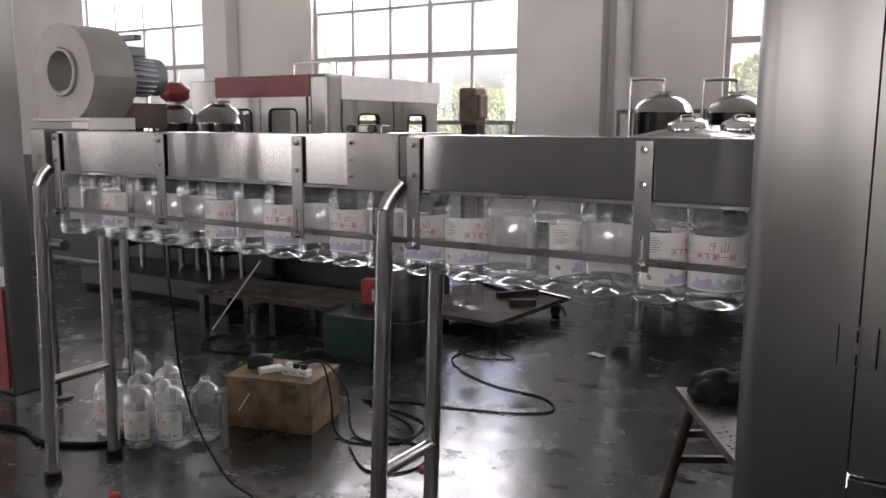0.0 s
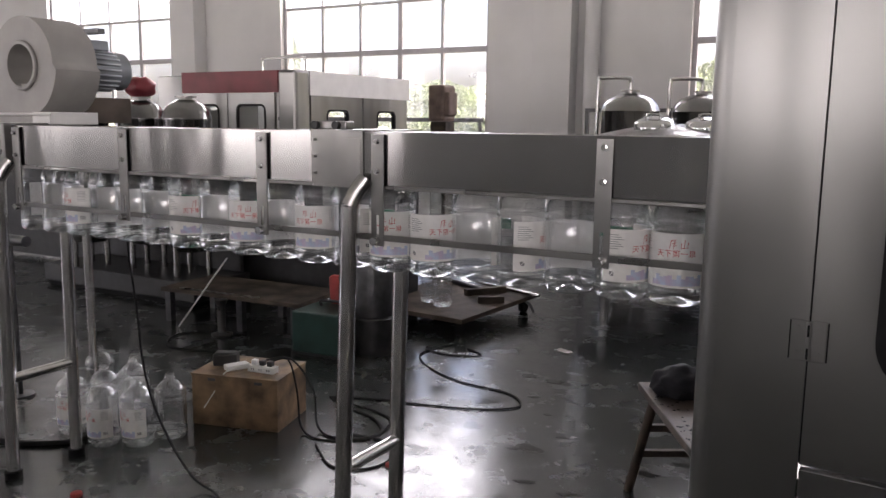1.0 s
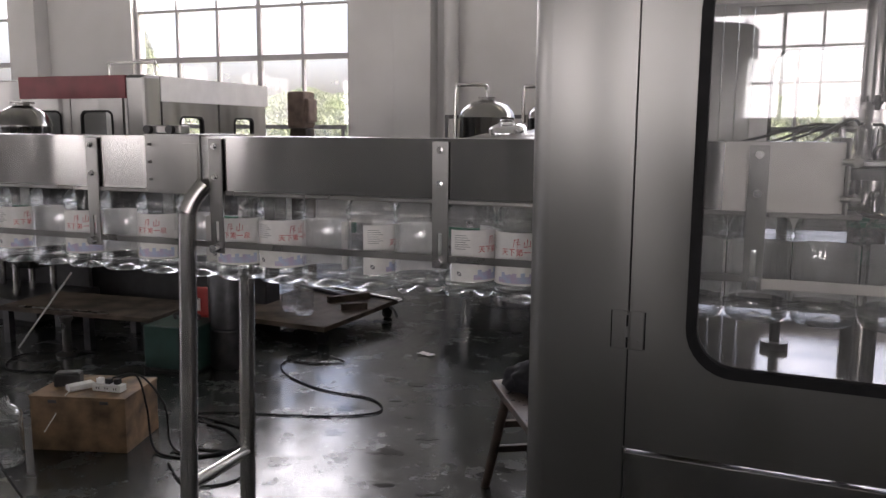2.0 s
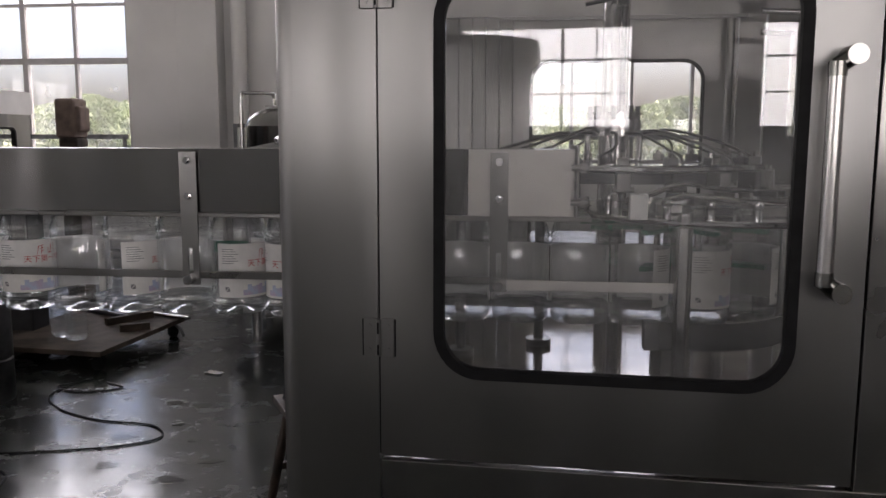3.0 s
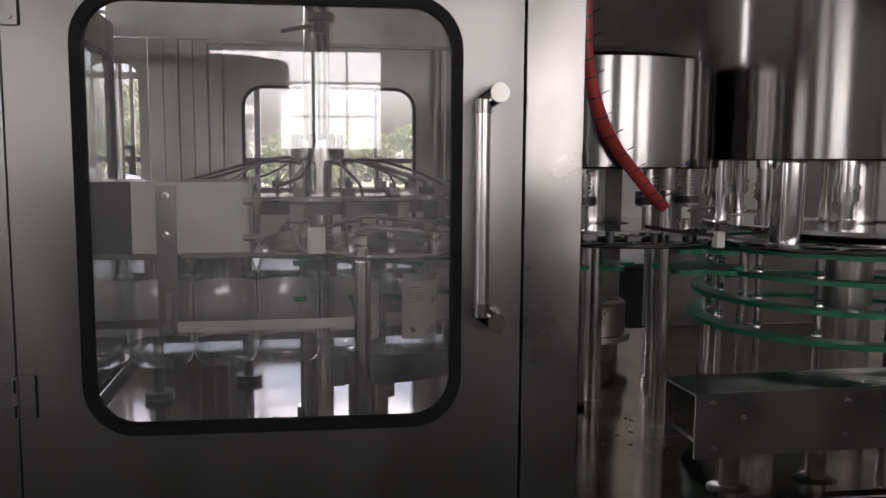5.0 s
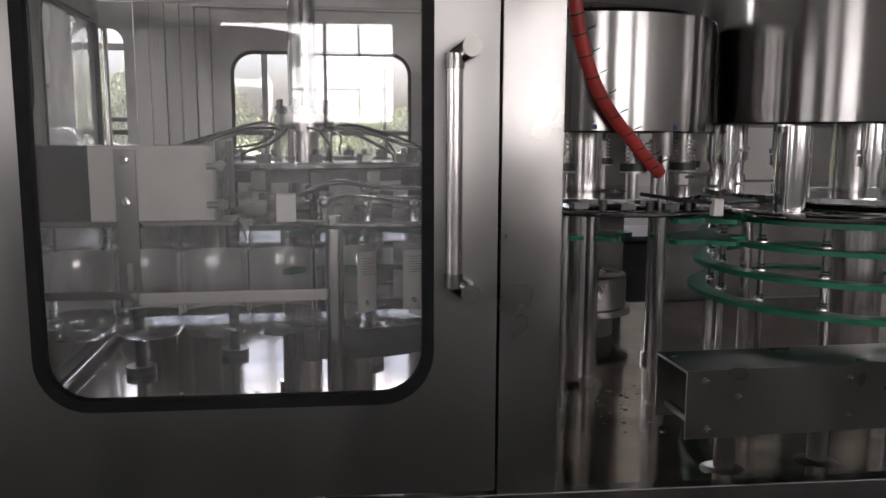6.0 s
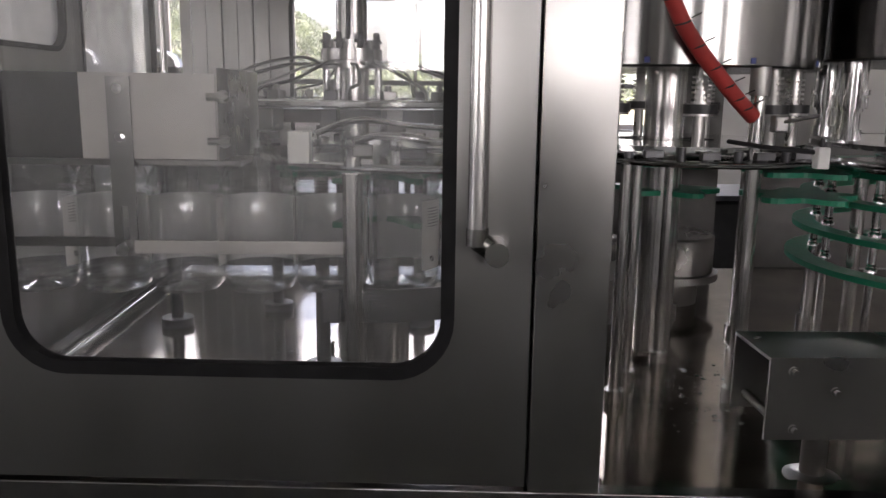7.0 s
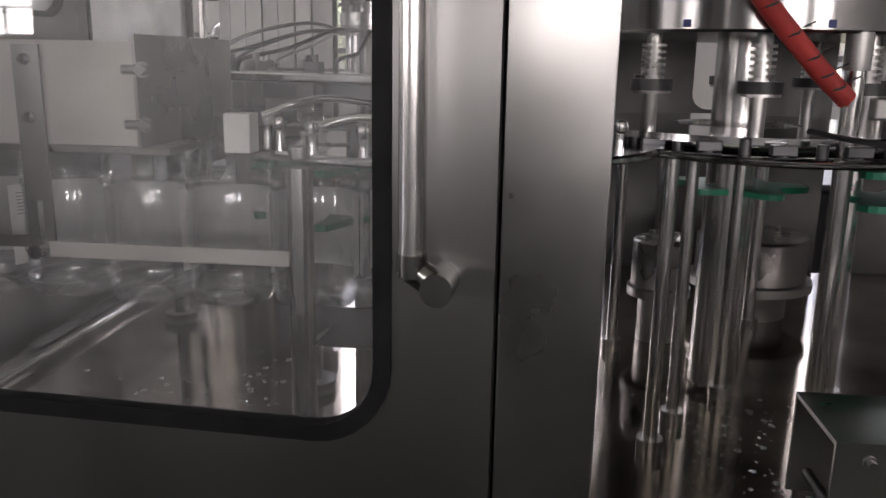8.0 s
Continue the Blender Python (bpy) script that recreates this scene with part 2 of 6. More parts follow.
def floor_material():
    m = material("polished_floor_paint", (0.036, 0.041, 0.040), 0.23, 0.0, 1.1, 0.28, 0.05, 18, (1, 1, 1), 0.16, spec=0.6)
    n, l = m.node_tree.nodes, m.node_tree.links
    p = n["Principled BSDF"]
    # dark wet blots and pale scuffs
    tc, nz, ramp, mix = n.new("ShaderNodeTexCoord"), n.new("ShaderNodeTexNoise"), n.new("ShaderNodeValToRGB"), n.new("ShaderNodeMixRGB")
    mp = n.new("ShaderNodeMapping")
    mp.inputs["Scale"].default_value = (1.0, 2.2, 1.0)
    l.new(tc.outputs["Object"], mp.inputs[0])
    l.new(mp.outputs[0], nz.inputs["Vector"])
    nz.inputs["Scale"].default_value, nz.inputs["Detail"].default_value, nz.inputs["Roughness"].default_value = 2.6, 9, 0.62
    ramp.color_ramp.elements[0].position, ramp.color_ramp.elements[1].position = 0.565, 0.61
    l.new(nz.outputs[0], ramp.inputs[0])
    old = p.inputs["Base Color"].links[0].from_socket
    l.new(ramp.outputs[0], mix.inputs[0])
    l.new(old, mix.inputs[1])
    mix.inputs[2].default_value = (0.022, 0.024, 0.024, 1)
    l.new(mix.outputs[0], p.inputs["Base Color"])
    # worn patches of gloss
    wear, span = n.new("ShaderNodeTexNoise"), n.new("ShaderNodeMapRange")
    wear.inputs["Scale"].default_value, wear.inputs["Detail"].default_value, wear.inputs["Roughness"].default_value = 4.5, 10, 0.7
    l.new(tc.outputs["Object"], wear.inputs["Vector"])
    span.inputs["From Min"].default_value, span.inputs["From Max"].default_value = 0.38, 0.66
    span.inputs["To Min"].default_value, span.inputs["To Max"].default_value = 0.14, 0.34
    l.new(wear.outputs[0], span.inputs["Value"])
    l.new(span.outputs[0], p.inputs["Roughness"])
    return m


FLOOR = floor_material()


# ---- mesh helpers ----
def box(bm, x0, y0, z0, x1, y1, z1, bevel=0.0):
    r = bmesh.ops.create_cube(bm, size=1.0)
    m = Matrix.Translation(((x0 + x1) / 2, (y0 + y1) / 2, (z0 + z1) / 2)) @ Matrix.Diagonal((abs(x1 - x0), abs(y1 - y0), abs(z1 - z0), 1))
    bmesh.ops.transform(bm, matrix=m, verts=r["verts"])
    if bevel:
        edges = list({e for v in r["verts"] for e in v.link_edges})
        bmesh.ops.bevel(bm, geom=edges, offset=bevel, segments=2, affect="EDGES", profile=0.5)
    return bm


def ring_at(bm, centre, axis, r, seg):
    axis = Vector(axis).normalized()
    u = axis.orthogonal().normalized()
    w = axis.cross(u)
    return [bm.verts.new(Vector(centre) + r * (math.cos(a) * u + math.sin(a) * w)) for a in (2 * math.pi * i / seg for i in range(seg))]


def cyl(bm, p0, p1, r, seg=20, r2=None, caps=True):
    p0, p1 = Vector(p0), Vector(p1)
    a, b = ring_at(bm, p0, p1 - p0, r, seg), ring_at(bm, p1, p1 - p0, r if r2 is None else r2, seg)
    for i in range(seg):
        f = bm.faces.new((a[i], a[(i + 1) % seg], b[(i + 1) % seg], b[i]))
        f.smooth = True
    if caps:
        bm.faces.new(list(reversed(a)))
        bm.faces.new(b)
    return bm


def lathe(bm, profile, seg=32, centre=(0, 0, 0)):
    """A body turned round the upright axis from (radius, height) pairs."""
    cx, cy, cz = centre
    rows = []
    for r, z in profile:
        if r < 1e-5:
            rows.append([bm.verts.new((cx, cy, cz + z))])
        else:
            rows.append([bm.verts.new((cx + r * math.cos(2 * math.pi * i / seg), cy + r * math.sin(2 * math.pi * i / seg), cz + z)) for i in range(seg)])
    for a, b in zip(rows, rows[1:]):
        for i in range(seg):
            j = (i + 1) % seg
            vs = [a[0] if len(a) == 1 else a[i], a[0] if len(a) == 1 else a[j], b[0] if len(b) == 1 else b[j], b[0] if len(b) == 1 else b[i]]
            vs = list(dict.fromkeys(vs))
            if len(vs) > 2:
                bm.faces.new(vs).smooth = True
    return bm


def smooth_path(points, steps=8):
    """Points along a Catmull-Rom line through the given ones."""
    p = [Vector(q) for q in points]
    p = [2 * p[0] - p[1]] + p + [2 * p[-1] - p[-2]]
    out = []
    for i in range(1, len(p) - 2):
        for k in range(steps):
            t = k / steps
            out.append(0.5 * (2 * p[i] + (p[i + 1] - p[i - 1]) * t + (2 * p[i - 1] - 5 * p[i] + 4 * p[i + 1] - p[i + 2]) * t * t + (3 * p[i] - p[i - 1] - 3 * p[i + 1] + p[i + 2]) * t ** 3))
    return out + [p[-2]]


def tube(bm, points, r, seg=8, steps=8):
    pts = smooth_path(points, steps) if steps > 1 else [Vector(q) for q in points]
    rows, up = [], None
    for i, q in enumerate(pts):
        d = (pts[min(i + 1, len(pts) - 1)] - pts[max(i - 1, 0)]).normalized()
        if up is None:
            up = d.orthogonal().normalized()
        up = (up - d * up.dot(d)).normalized()
        w = d.cross(up)
        rows.append([bm.verts.new(q + r * (math.cos(a) * up + math.sin(a) * w)) for a in (2 * math.pi * k / seg for k in range(seg))])
    for a, b in zip(rows, rows[1:]):
        for k in range(seg):
            bm.faces.new((a[k], a[(k + 1) % seg], b[(k + 1) % seg], b[k])).smooth = True
    bm.faces.new(list(reversed(rows[0])))
    bm.faces.new(rows[-1])
    return bm


def rounded(x0, z0, x1, z1, r, k=8):
    """Loop of (x, z) round a rectangle with rounded corners, and the matching corner of each point."""
    pts = []
    for cx, cz, a0 in ((x1 - r, z1 - r, 0), (x0 + r, z1 - r, 90), (x0 + r, z0 + r, 180), (x1 - r, z0 + r, 270)):
        for j in range(k + 1):
            a = radians(a0 + 90 * j / k)
            pts.append((cx + r * math.cos(a), cz + r * math.sin(a), a0, j / k))
    return pts


def panel_with_window(bm, X0, Z0, X1, Z1, x0, z0, x1, z1, r, y0, y1):
    """An upright sheet across x and z, from y0 to y1, with a round-cornered opening through it."""
    inner, outer = [], []
    for x, z, a0, t in rounded(x0, z0, x1, z1, r):
        inner.append((x, z))
        cx, cz = (X1 if a0 in (0, 270) else X0), (Z1 if a0 in (0, 90) else Z0)
        flat_first = a0 in (0, 180)
        u = min(1, 2 * t) if t <= 0.5 else 2 - 2 * t
        if t <= 0.5:
            o = (cx, z0 * 0 + ((z1 - r) if cz == Z1 else (z0 + r)) * (1 - u) + cz * u) if flat_first else (((x1 - r) if cx == X1 else (x0 + r)) * (1 - u) + cx * u, cz)
        else:
            o = (((x1 - r) if cx == X1 else (x0 + r)) * (1 - u) + cx * u, cz) if flat_first else (cx, ((z1 - r) if cz == Z1 else (z0 + r)) * (1 - u) + cz * u)
        outer.append(o)
    v = [[bm.verts.new((x, y, z)) for x, z in loop] for loop in (inner, outer) for y in (y0, y1)]
    n = len(inner)
    for i in range(n):
        j = (i + 1) % n
        for a, b in ((v[0], v[2]), (v[2], v[3]), (v[3], v[1]), (v[1], v[0])):
            q = list(dict.fromkeys((a[i], a[j], b[j], b[i])))
            if len(q) > 2:
                bm.faces.new(q)
    bmesh.ops.recalc_face_normals(bm, faces=bm.faces)
    return bm


def gasket(bm, x0, z0, x1, z1, r, width, y0, y1):
    """A round-cornered strip frame lying inside the given opening."""
    a = [(x, z) for x, z, *_ in rounded(x0, z0, x1, z1, r)]
    b = [(x, z) for x, z, *_ in rounded(x0 + width, z0 + width, x1 - width, z1 - width, max(0.01, r - width))]
    v = [[bm.verts.new((x, y, z)) for x, z in loop] for loop in (a, b) for y in (y0, y1)]
    n = len(a)
    for i in range(n):
        j = (i + 1) % n
        for p, q in ((v[0], v[2]), (v[2], v[3]), (v[3], v[1]), (v[1], v[0])):
            bm.faces.new((p[i], p[j], q[j], q[i]))
    bmesh.ops.recalc_face_normals(bm, faces=bm.faces)
    return bm


def pane_mesh(bm, x0, z0, x1, z1, r, y):
    bm.faces.new([bm.verts.new((x, y, z)) for x, z, *_ in rounded(x0, z0, x1, z1, r)])
    return bm


def swap_xy(bm, x):
    """Turns a sheet built across x and z into one across y and z, standing at x."""
    bmesh.ops.transform(bm, matrix=Matrix.Translation((x, 0, 0)) @ Matrix(((0, 1, 0, 0), (1, 0, 0, 0), (0, 0, 1, 0), (0, 0, 0, 1))), verts=bm.verts)
    bmesh.ops.recalc_face_normals(bm, faces=bm.faces)
    return bm


def finish(name, bm, mat):
    bm.normal_update()
    for e in bm.edges:
        if len(e.link_faces) == 2:
            turn = e.calc_face_angle(0)
            if turn > radians(48):
                e.smooth = False
            elif turn > radians(27):
                # a narrow chamfer beside a broad face
                a, b = (f.calc_area() for f in e.link_faces)
                e.smooth = min(a, b) > 0.2 * max(a, b)
    me = bpy.data.meshes.new(name)
    bm.to_mesh(me)
    bm.free()
    me.materials.append(mat)
    return me


def part(name, bm, mat, parent, label=""):
    ob = new(name, finish(name, bm, mat))
    ob.parent = parent
    return tagged(ob, label) if label else ob


def thing(name, label, category, at=(0, 0, 0), turn=0, group="", kind=""):
    """An empty at the base of a thing that has parts."""
    ob = new(name)
    ob.empty_display_size = 0.05
    ob.matrix_basis = pose(*at, 0, 0, turn)
    return tagged(ob, label, category, group, kind)


def solo(name, bm, mat, label, category, at=(0, 0, 0), turn=0, group="", kind=""):
    ob = new(name, finish(name, bm, mat))
    ob.matrix_basis = pose(*at, 0, 0, turn)
    return tagged(ob, label, category, group, kind)


B = bmesh.new


# ---- the hall ----
def hall():
    bm = B()
    box(bm, WALL_W, WALL_S, -0.2, WALL_E, WALL_N, 0.0)
    solo("floor", bm, FLOOR, "dark grey-green polished floor with stains and wet patches", "floor", kind="structure")
    bm = B()
    box(bm, WALL_W - 0.3, WALL_S - 0.3, ROOF, WALL_E + 0.3, WALL_N + 0.3, ROOF + 0.2)
    for y in range(-12, 11, 4):
        box(bm, WALL_W, y, ROOF - 0.35, WALL_E, y + 0.18, ROOF + 0.01)
    solo("ceiling", bm, CEILING_PAINT, "pale grey hall ceiling with beams", "ceiling", kind="structure")
    for name, windows, y0, y1 in (("wall_north", NORTH_WINDOWS, WALL_N, WALL_N + 0.3), ("wall_south", SOUTH_WINDOWS, WALL_S - 0.3, WALL_S)):
        bm = B()
        edges = [WALL_W - 0.3] + [v for w in windows for v in w] + [WALL_E + 0.3]
        for a, b in zip(edges[::2], edges[1::2]):
            box(bm, a, y0, 0, b, y1, ROOF)
        for a, b in windows:
            box(bm, a, y0, 0, b, y1, 1.0)
            box(bm, a, y0, 5.4 if name == "wall_north" else SOUTH_TOP, b, y1, ROOF)
        solo(name, bm, WALL_PAINT, "pale grey painted plaster wall with tall windows", "wall", kind="structure")
    for name, x0, x1, windows in (("wall_west", WALL_W - 0.3, WALL_W, WEST_FILL_WINDOWS), ("wall_east", WALL_E, WALL_E + 0.3, [])):
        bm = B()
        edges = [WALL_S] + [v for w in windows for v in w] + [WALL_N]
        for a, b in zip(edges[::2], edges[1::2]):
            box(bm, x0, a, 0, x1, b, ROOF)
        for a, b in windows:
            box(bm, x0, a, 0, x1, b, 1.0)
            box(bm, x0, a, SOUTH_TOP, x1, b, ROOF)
        solo(name, bm, WALL_PAINT, "pale grey painted plaster wall", "wall", kind="structure")
    # added wall behind the camera: hides low window glare from the steel fronts
    bm = B()
    box(bm, WALL_W, -4.2, 0, WALL_E, -4.0, 1.62)
    solo("partition_wall", bm, DADO, "low grey-green wall added out of view to block window glare", "wall", kind="structure")
    for x0, x1 in ((-0.95, -0.66), (-7.75, -7.45), (6.0, 6.3)):
        bm = B()
        box(bm, x0 - 0.25, WALL_N - 0.28, 0, x1, WALL_N, ROOF, 0.01)
        solo("pilaster", bm, WALL_PAINT, "pale grey plastered wall column", "pillar", kind="structure")
    bm = B()
    cyl(bm, (-0.42, WALL_N - 0.12, 0), (-0.42, WALL_N - 0.12, ROOF), 0.10, 20)
    solo("drain_pipe", bm, WALL_PAINT, "pale grey upright pipe beside the wall column", "pipe", kind="structure")


def window(index, x0, x1, y, facing):
    """Steel-framed window of five columns; its panes sit in the reveal."""
    w = thing("window_%d" % index, "tall white-framed window with many panes, daylight behind", "window", kind="structure")
    ym = y + 0.12 * facing
    top = 5.4 if facing > 0 else SOUTH_TOP
    bm = B()
    for a, b, c, d in ((x0, 1.0, x0 + 0.06, top), (x1 - 0.06, 1.0, x1, top), (x0 + 0.06, 1.0, x1 - 0.06, 1.06), (x0 + 0.06, top - 0.06, x1 - 0.06, top)):
        box(bm, a, ym - 0.04, b, c, ym + 0.04, d)
    part("window_frame", bm, FRAME_WHITE, w)
    cols = round((x1 - x0) / 0.76)
    xs = [x0 + 0.06 + (x1 - x0 - 0.12) * i / cols for i in range(cols + 1)]
    zs = [1.06, 2.54, 3.28, 4.0, 4.7, top - 0.06] if facing > 0 else [1.06, 1.78, 2.5, 3.22, top - 0.06]
    for i in range(1, cols):
        bm = B()
        t = 0.035 if i % 5 == 3 else 0.02
        box(bm, xs[i] - t, ym - 0.035, 1.06, xs[i] + t, ym + 0.035, top - 0.06)
        part("mullion", bm, FRAME_WHITE, w)
    for z in zs[1:-1]:
        bm = B()
        t = 0.04 if z == 2.54 else 0.02
        box(bm, x0 + 0.06, ym - 0.03, z - t, x1 - 0.06, ym + 0.03, z + t)
        part("transom", bm, FRAME_WHITE, w)
    if facing > 0:
        bm = B()
        bm.faces.new([bm.verts.new(p) for p in ((x0 + 0.06, ym, 1.06), (x1 - 0.06, ym, 1.06), (x1 - 0.06, ym, top - 0.06), (x0 + 0.06, ym, top - 0.06))])
        part("pane", bm, WINDOW_GLASS, w).visible_shadow = False
        bm = B()
        box(bm, x0, y - 0.10, 1.50, x1, y - 0.07, 1.56)
        for x in xs:
            box(bm, x - 0.02, y - 0.10, 1.0, x + 0.02, y - 0.07, 1.5)
        part("guard_rail", bm, DARK_METAL, w, "dark metal guard rail")
    return w


def tree(x, y, height, spread, seed, narrow=False):
    rng = random.Random(seed)
    t = thing("tree", "leafy green tree standing outside the windows", "tree", (x, y, -0.3), group="trees outside")
    bm = B()
    cyl(bm, (0, 0, 0), (0.1, 0.05, height * 0.55), 0.16, 8, 0.06)
    for i in range(6):
        a, h = i * 1.1, height * (0.25 + 0.06 * i)
        cyl(bm, (0.03, 0.02, h), (spread * 0.6 * math.cos(a), spread * 0.6 * math.sin(a), h + height * 0.2), 0.05, 6, 0.02)
    part("trunk", bm, BARK, t)
    verts, faces = [], []
    for i in range(9000):
        h = rng.random()
        r = spread * ((1 - h) ** 0.8 + 0.08 if narrow else (1 - (2 * h - 0.9) ** 2 * 0.75)) * (0.45 + 0.55 * rng.random() ** 0.5)
        a = rng.random() * 2 * math.pi
        lump = 1 + 0.3 * math.sin(5 * a + 9 * h + seed)
        c = Vector((r * lump * math.cos(a), r * lump * math.sin(a), height * (0.2 + 0.8 * h)))
        s = 0.07 + 0.10 * rng.random()
        q = Euler((rng.random() * 6, rng.random() * 6, rng.random() * 6)).to_matrix()
        k = len(verts)
        verts += [c + q @ Vector(v) * s for v in ((-1, 0, 0), (0, 0.5, 0.1), (1, 0, 0), (0, -0.5, 0.1))]
        faces.append((k, k + 1, k + 2, k + 3))
    me = bpy.data.meshes.new("crown")
    me.from_pydata(verts, [], faces)
    me.materials.append(LEAF)
    crown = new("crown", me)
    crown.parent = t


def outside():
    bm = B()
    bm.faces.new([bm.verts.new(p) for p in ((-600, -600, -0.3), (600, -600, -0.3), (600, 600, -0.3), (-600, 600, -0.3))])
    solo("ground", bm, GROUND, "dull green open ground outside the hall", "ground", kind="structure")
    for i, (x, y, h, s) in enumerate(((-21.0, 43, 4.2, 3.4), (-15.6, 42, 4.4, 3.6), (-10.8, 41, 5.2, 3.4), (-6.9, 38, 5.0, 3.0), (-2.2, 36, 5.2, 2.8), (4.2, 40, 3.4, 3.8), (10.4, 40, 3.8, 4.0), (-29.5, 43, 4.2, 3.4))):
        tree(x, y, h, s, i + 1)
    tree(-8.6, 44, 9.6, 2.3, 20, True)
    tree(-38.5, 49, 9.6, 2.3, 21, True)


# ---- bottles ----
R_BODY = 0.0685
BOTTLE = [(0.0, 0.016), (0.012, 0.015), (0.028, 0.006), (0.050, 0.0), (0.060, 0.003), (0.0665, 0.014), (R_BODY, 0.026), (R_BODY, 0.030), (0.0668, 0.033), (R_BODY, 0.036), (R_BODY, 0.040), (0.0668, 0.043), (0.0675, 0.046),
          (0.0675, 0.070), (0.0670, 0.080), (0.0670, 0.190), (R_BODY, 0.194), (R_BODY, 0.200), (0.0655, 0.204), (0.0655, 0.208), (R_BODY, 0.212), (0.0675, 0.222), (0.064, 0.238), (0.056, 0.254), (0.043, 0.267), (0.030, 0.276), (0.0215, 0.283),
          (0.0205, 0.288), (0.0265, 0.289), (0.0265, 0.292), (0.0205, 0.293), (0.0205, 0.297), (0.0215, 0.299), (0.0205, 0.301), (0.0215, 0.304), (0.0205, 0.306), (0.0195, 0.312), (0.0175, 0.312)]
BOTTLE = [(r * (1.06 if z < 0.27 else 1.0), z) for r, z in BOTTLE]


def wrap(bm, r):
    """Bends a flat sheet (x along the label, z up) round the bottle's body; x = 0 faces -y."""
    for v in bm.verts:
        a = v.co.x / r - math.pi / 2
        v.co = Vector(((r + v.co.y) * math.cos(a), (r + v.co.y) * math.sin(a), v.co.z))
    return bm


def sheet(bm, x0, z0, x1, z1, out=0.0, n=1):
    for i in range(n):
        a, b = x0 + (x1 - x0) * i / n, x0 + (x1 - x0) * (i + 1) / n
        bm.faces.new([bm.verts.new(p) for p in ((a, out, z0), (b, out, z0), (b, out, z1), (a, out, z1))]).smooth = True
    return bm


def words(text, size, x, z):
    """Letters as a flat mesh, standing in x and z."""
    c = bpy.data.curves.new("words", "FONT")
    c.body, c.size, c.resolution_u = text, size, 2
    ob = new("words", c)
    bpy.context.view_layer.update()
    me = bpy.data.meshes.new_from_object(ob.evaluated_get(bpy.context.evaluated_depsgraph_get()))
    bpy.data.objects.remove(ob)
    bm = B()
    bm.from_mesh(me)
    bmesh.ops.transform(bm, matrix=Matrix.Translation((x, -0.0, z)) @ Matrix.Rotation(radians(90), 4, "X"), verts=bm.verts)
    return bm


def make_meshes():
    made = {}
    bm = B()
    lathe(bm, BOTTLE[7:], 40)
    for z, count, r in ((0.2255, 26, 0.0713), (0.2165, 26, 0.0722)):
        for k in range(count):
            a = 2 * math.pi * k / count
            mm = Matrix.Rotation(a, 4, "Z") @ Matrix.Translation((r, 0, z)) @ Matrix.Diagonal((0.0016, 0.0042, 0.0014, 1))
            bmesh.ops.create_icosphere(bm, subdivisions=1, radius=1.0, matrix=mm)
    made["shell"] = finish("shell", bm, PET)
    bm = B()
    lathe(bm, BOTTLE[:8], 30)
    made["base"] = finish("base", bm, PET_BASE)
    bm = B()
    sheet(bm, -0.125, 0.050, 0.125, 0.189, 0.0006, 30)
    made["label"] = finish("label", wrap(bm, 0.0716), PAPER)
    bm = words("天下第一泉", 0.020, -0.048, 0.131)
    for v in bm.verts:
        v.co.y = 0.0014
    made["red_lettering"] = finish("red_lettering", wrap(bm, 0.0716), INK_RED)
    bm = B()
    strokes = ((-0.012, 0.170, 0.001, 0.174), (-0.011, 0.172, -0.015, 0.150), (-0.008, 0.164, 0.002, 0.167), (-0.006, 0.158, 0.003, 0.160), (-0.002, 0.173, -0.005, 0.150),
               (0.014, 0.166, 0.013, 0.152), (0.022, 0.174, 0.020, 0.151), (0.030, 0.169, 0.029, 0.153), (0.013, 0.152, 0.031, 0.155))
    for x0, z0, x1, z1 in strokes:
        d = Vector((x1 - x0, 0, z1 - z0)).normalized() * 0.0009
        bm.faces.new([bm.verts.new(p) for p in ((x0 - d.z, 0.0014, z0 + d.x), (x0 + d.z, 0.0014, z0 - d.x), (x1 + d.z * 0.5, 0.0014, z1 - d.x * 0.5), (x1 - d.z * 0.5, 0.0014, z1 + d.x * 0.5))])
    made["red_mark"] = finish("red_mark", wrap(bm, 0.0716), INK_RED)
    bm = B()
    for i in range(7):
        sheet(bm, -0.112, 0.174 - 0.006 * i, -0.082 + 0.006 * (i % 3), 0.1755 - 0.006 * i, 0.0014, 3)
        sheet(bm, 0.074, 0.174 - 0.006 * i, 0.108 - 0.005 * (i % 2), 0.1755 - 0.006 * i, 0.0014, 3)
    for i in range(9):
        sheet(bm, 0.082 + 0.0022 * i, 0.066, 0.0832 + 0.0022 * i, 0.080, 0.0014)
    for i in range(4):
        for j in range(4):
            if (i * 3 + j * 5) % 4:
                sheet(bm, -0.105 + 0.003 * i, 0.066 + 0.003 * j, -0.102 + 0.003 * i, 0.069 + 0.003 * j, 0.0014)
    made["small_print"] = finish("small_print", wrap(bm, 0.0716), INK_GREY)
    bm = B()
    for i in range(12):
        a = -0.06 + 0.011 * i
        sheet(bm, a, 0.056, a + 0.011, 0.070 + 0.014 * abs(math.sin(i * 1.3)), 0.0012, 1)
    made["hill_print"] = finish("hill_print", wrap(bm, 0.0716), INK_BLUE)
    return made


MADE = make_meshes()


def bottle(x, y, z, turn, group, labelled=True, label="clear plastic water bottle with a white label and red lettering"):
    b = thing("bottle", label, "bottle", (x, y, z), turn, group)
    for key in (("shell", "base", "label", "red_lettering", "red_mark", "small_print", "hill_print") if labelled else ("shell", "base")):
        ob = new(key, MADE[key])
        ob.parent = b
        if key in ("small_print", "red_mark", "red_lettering"):
            ob["kind"] = "stuff"
    return b


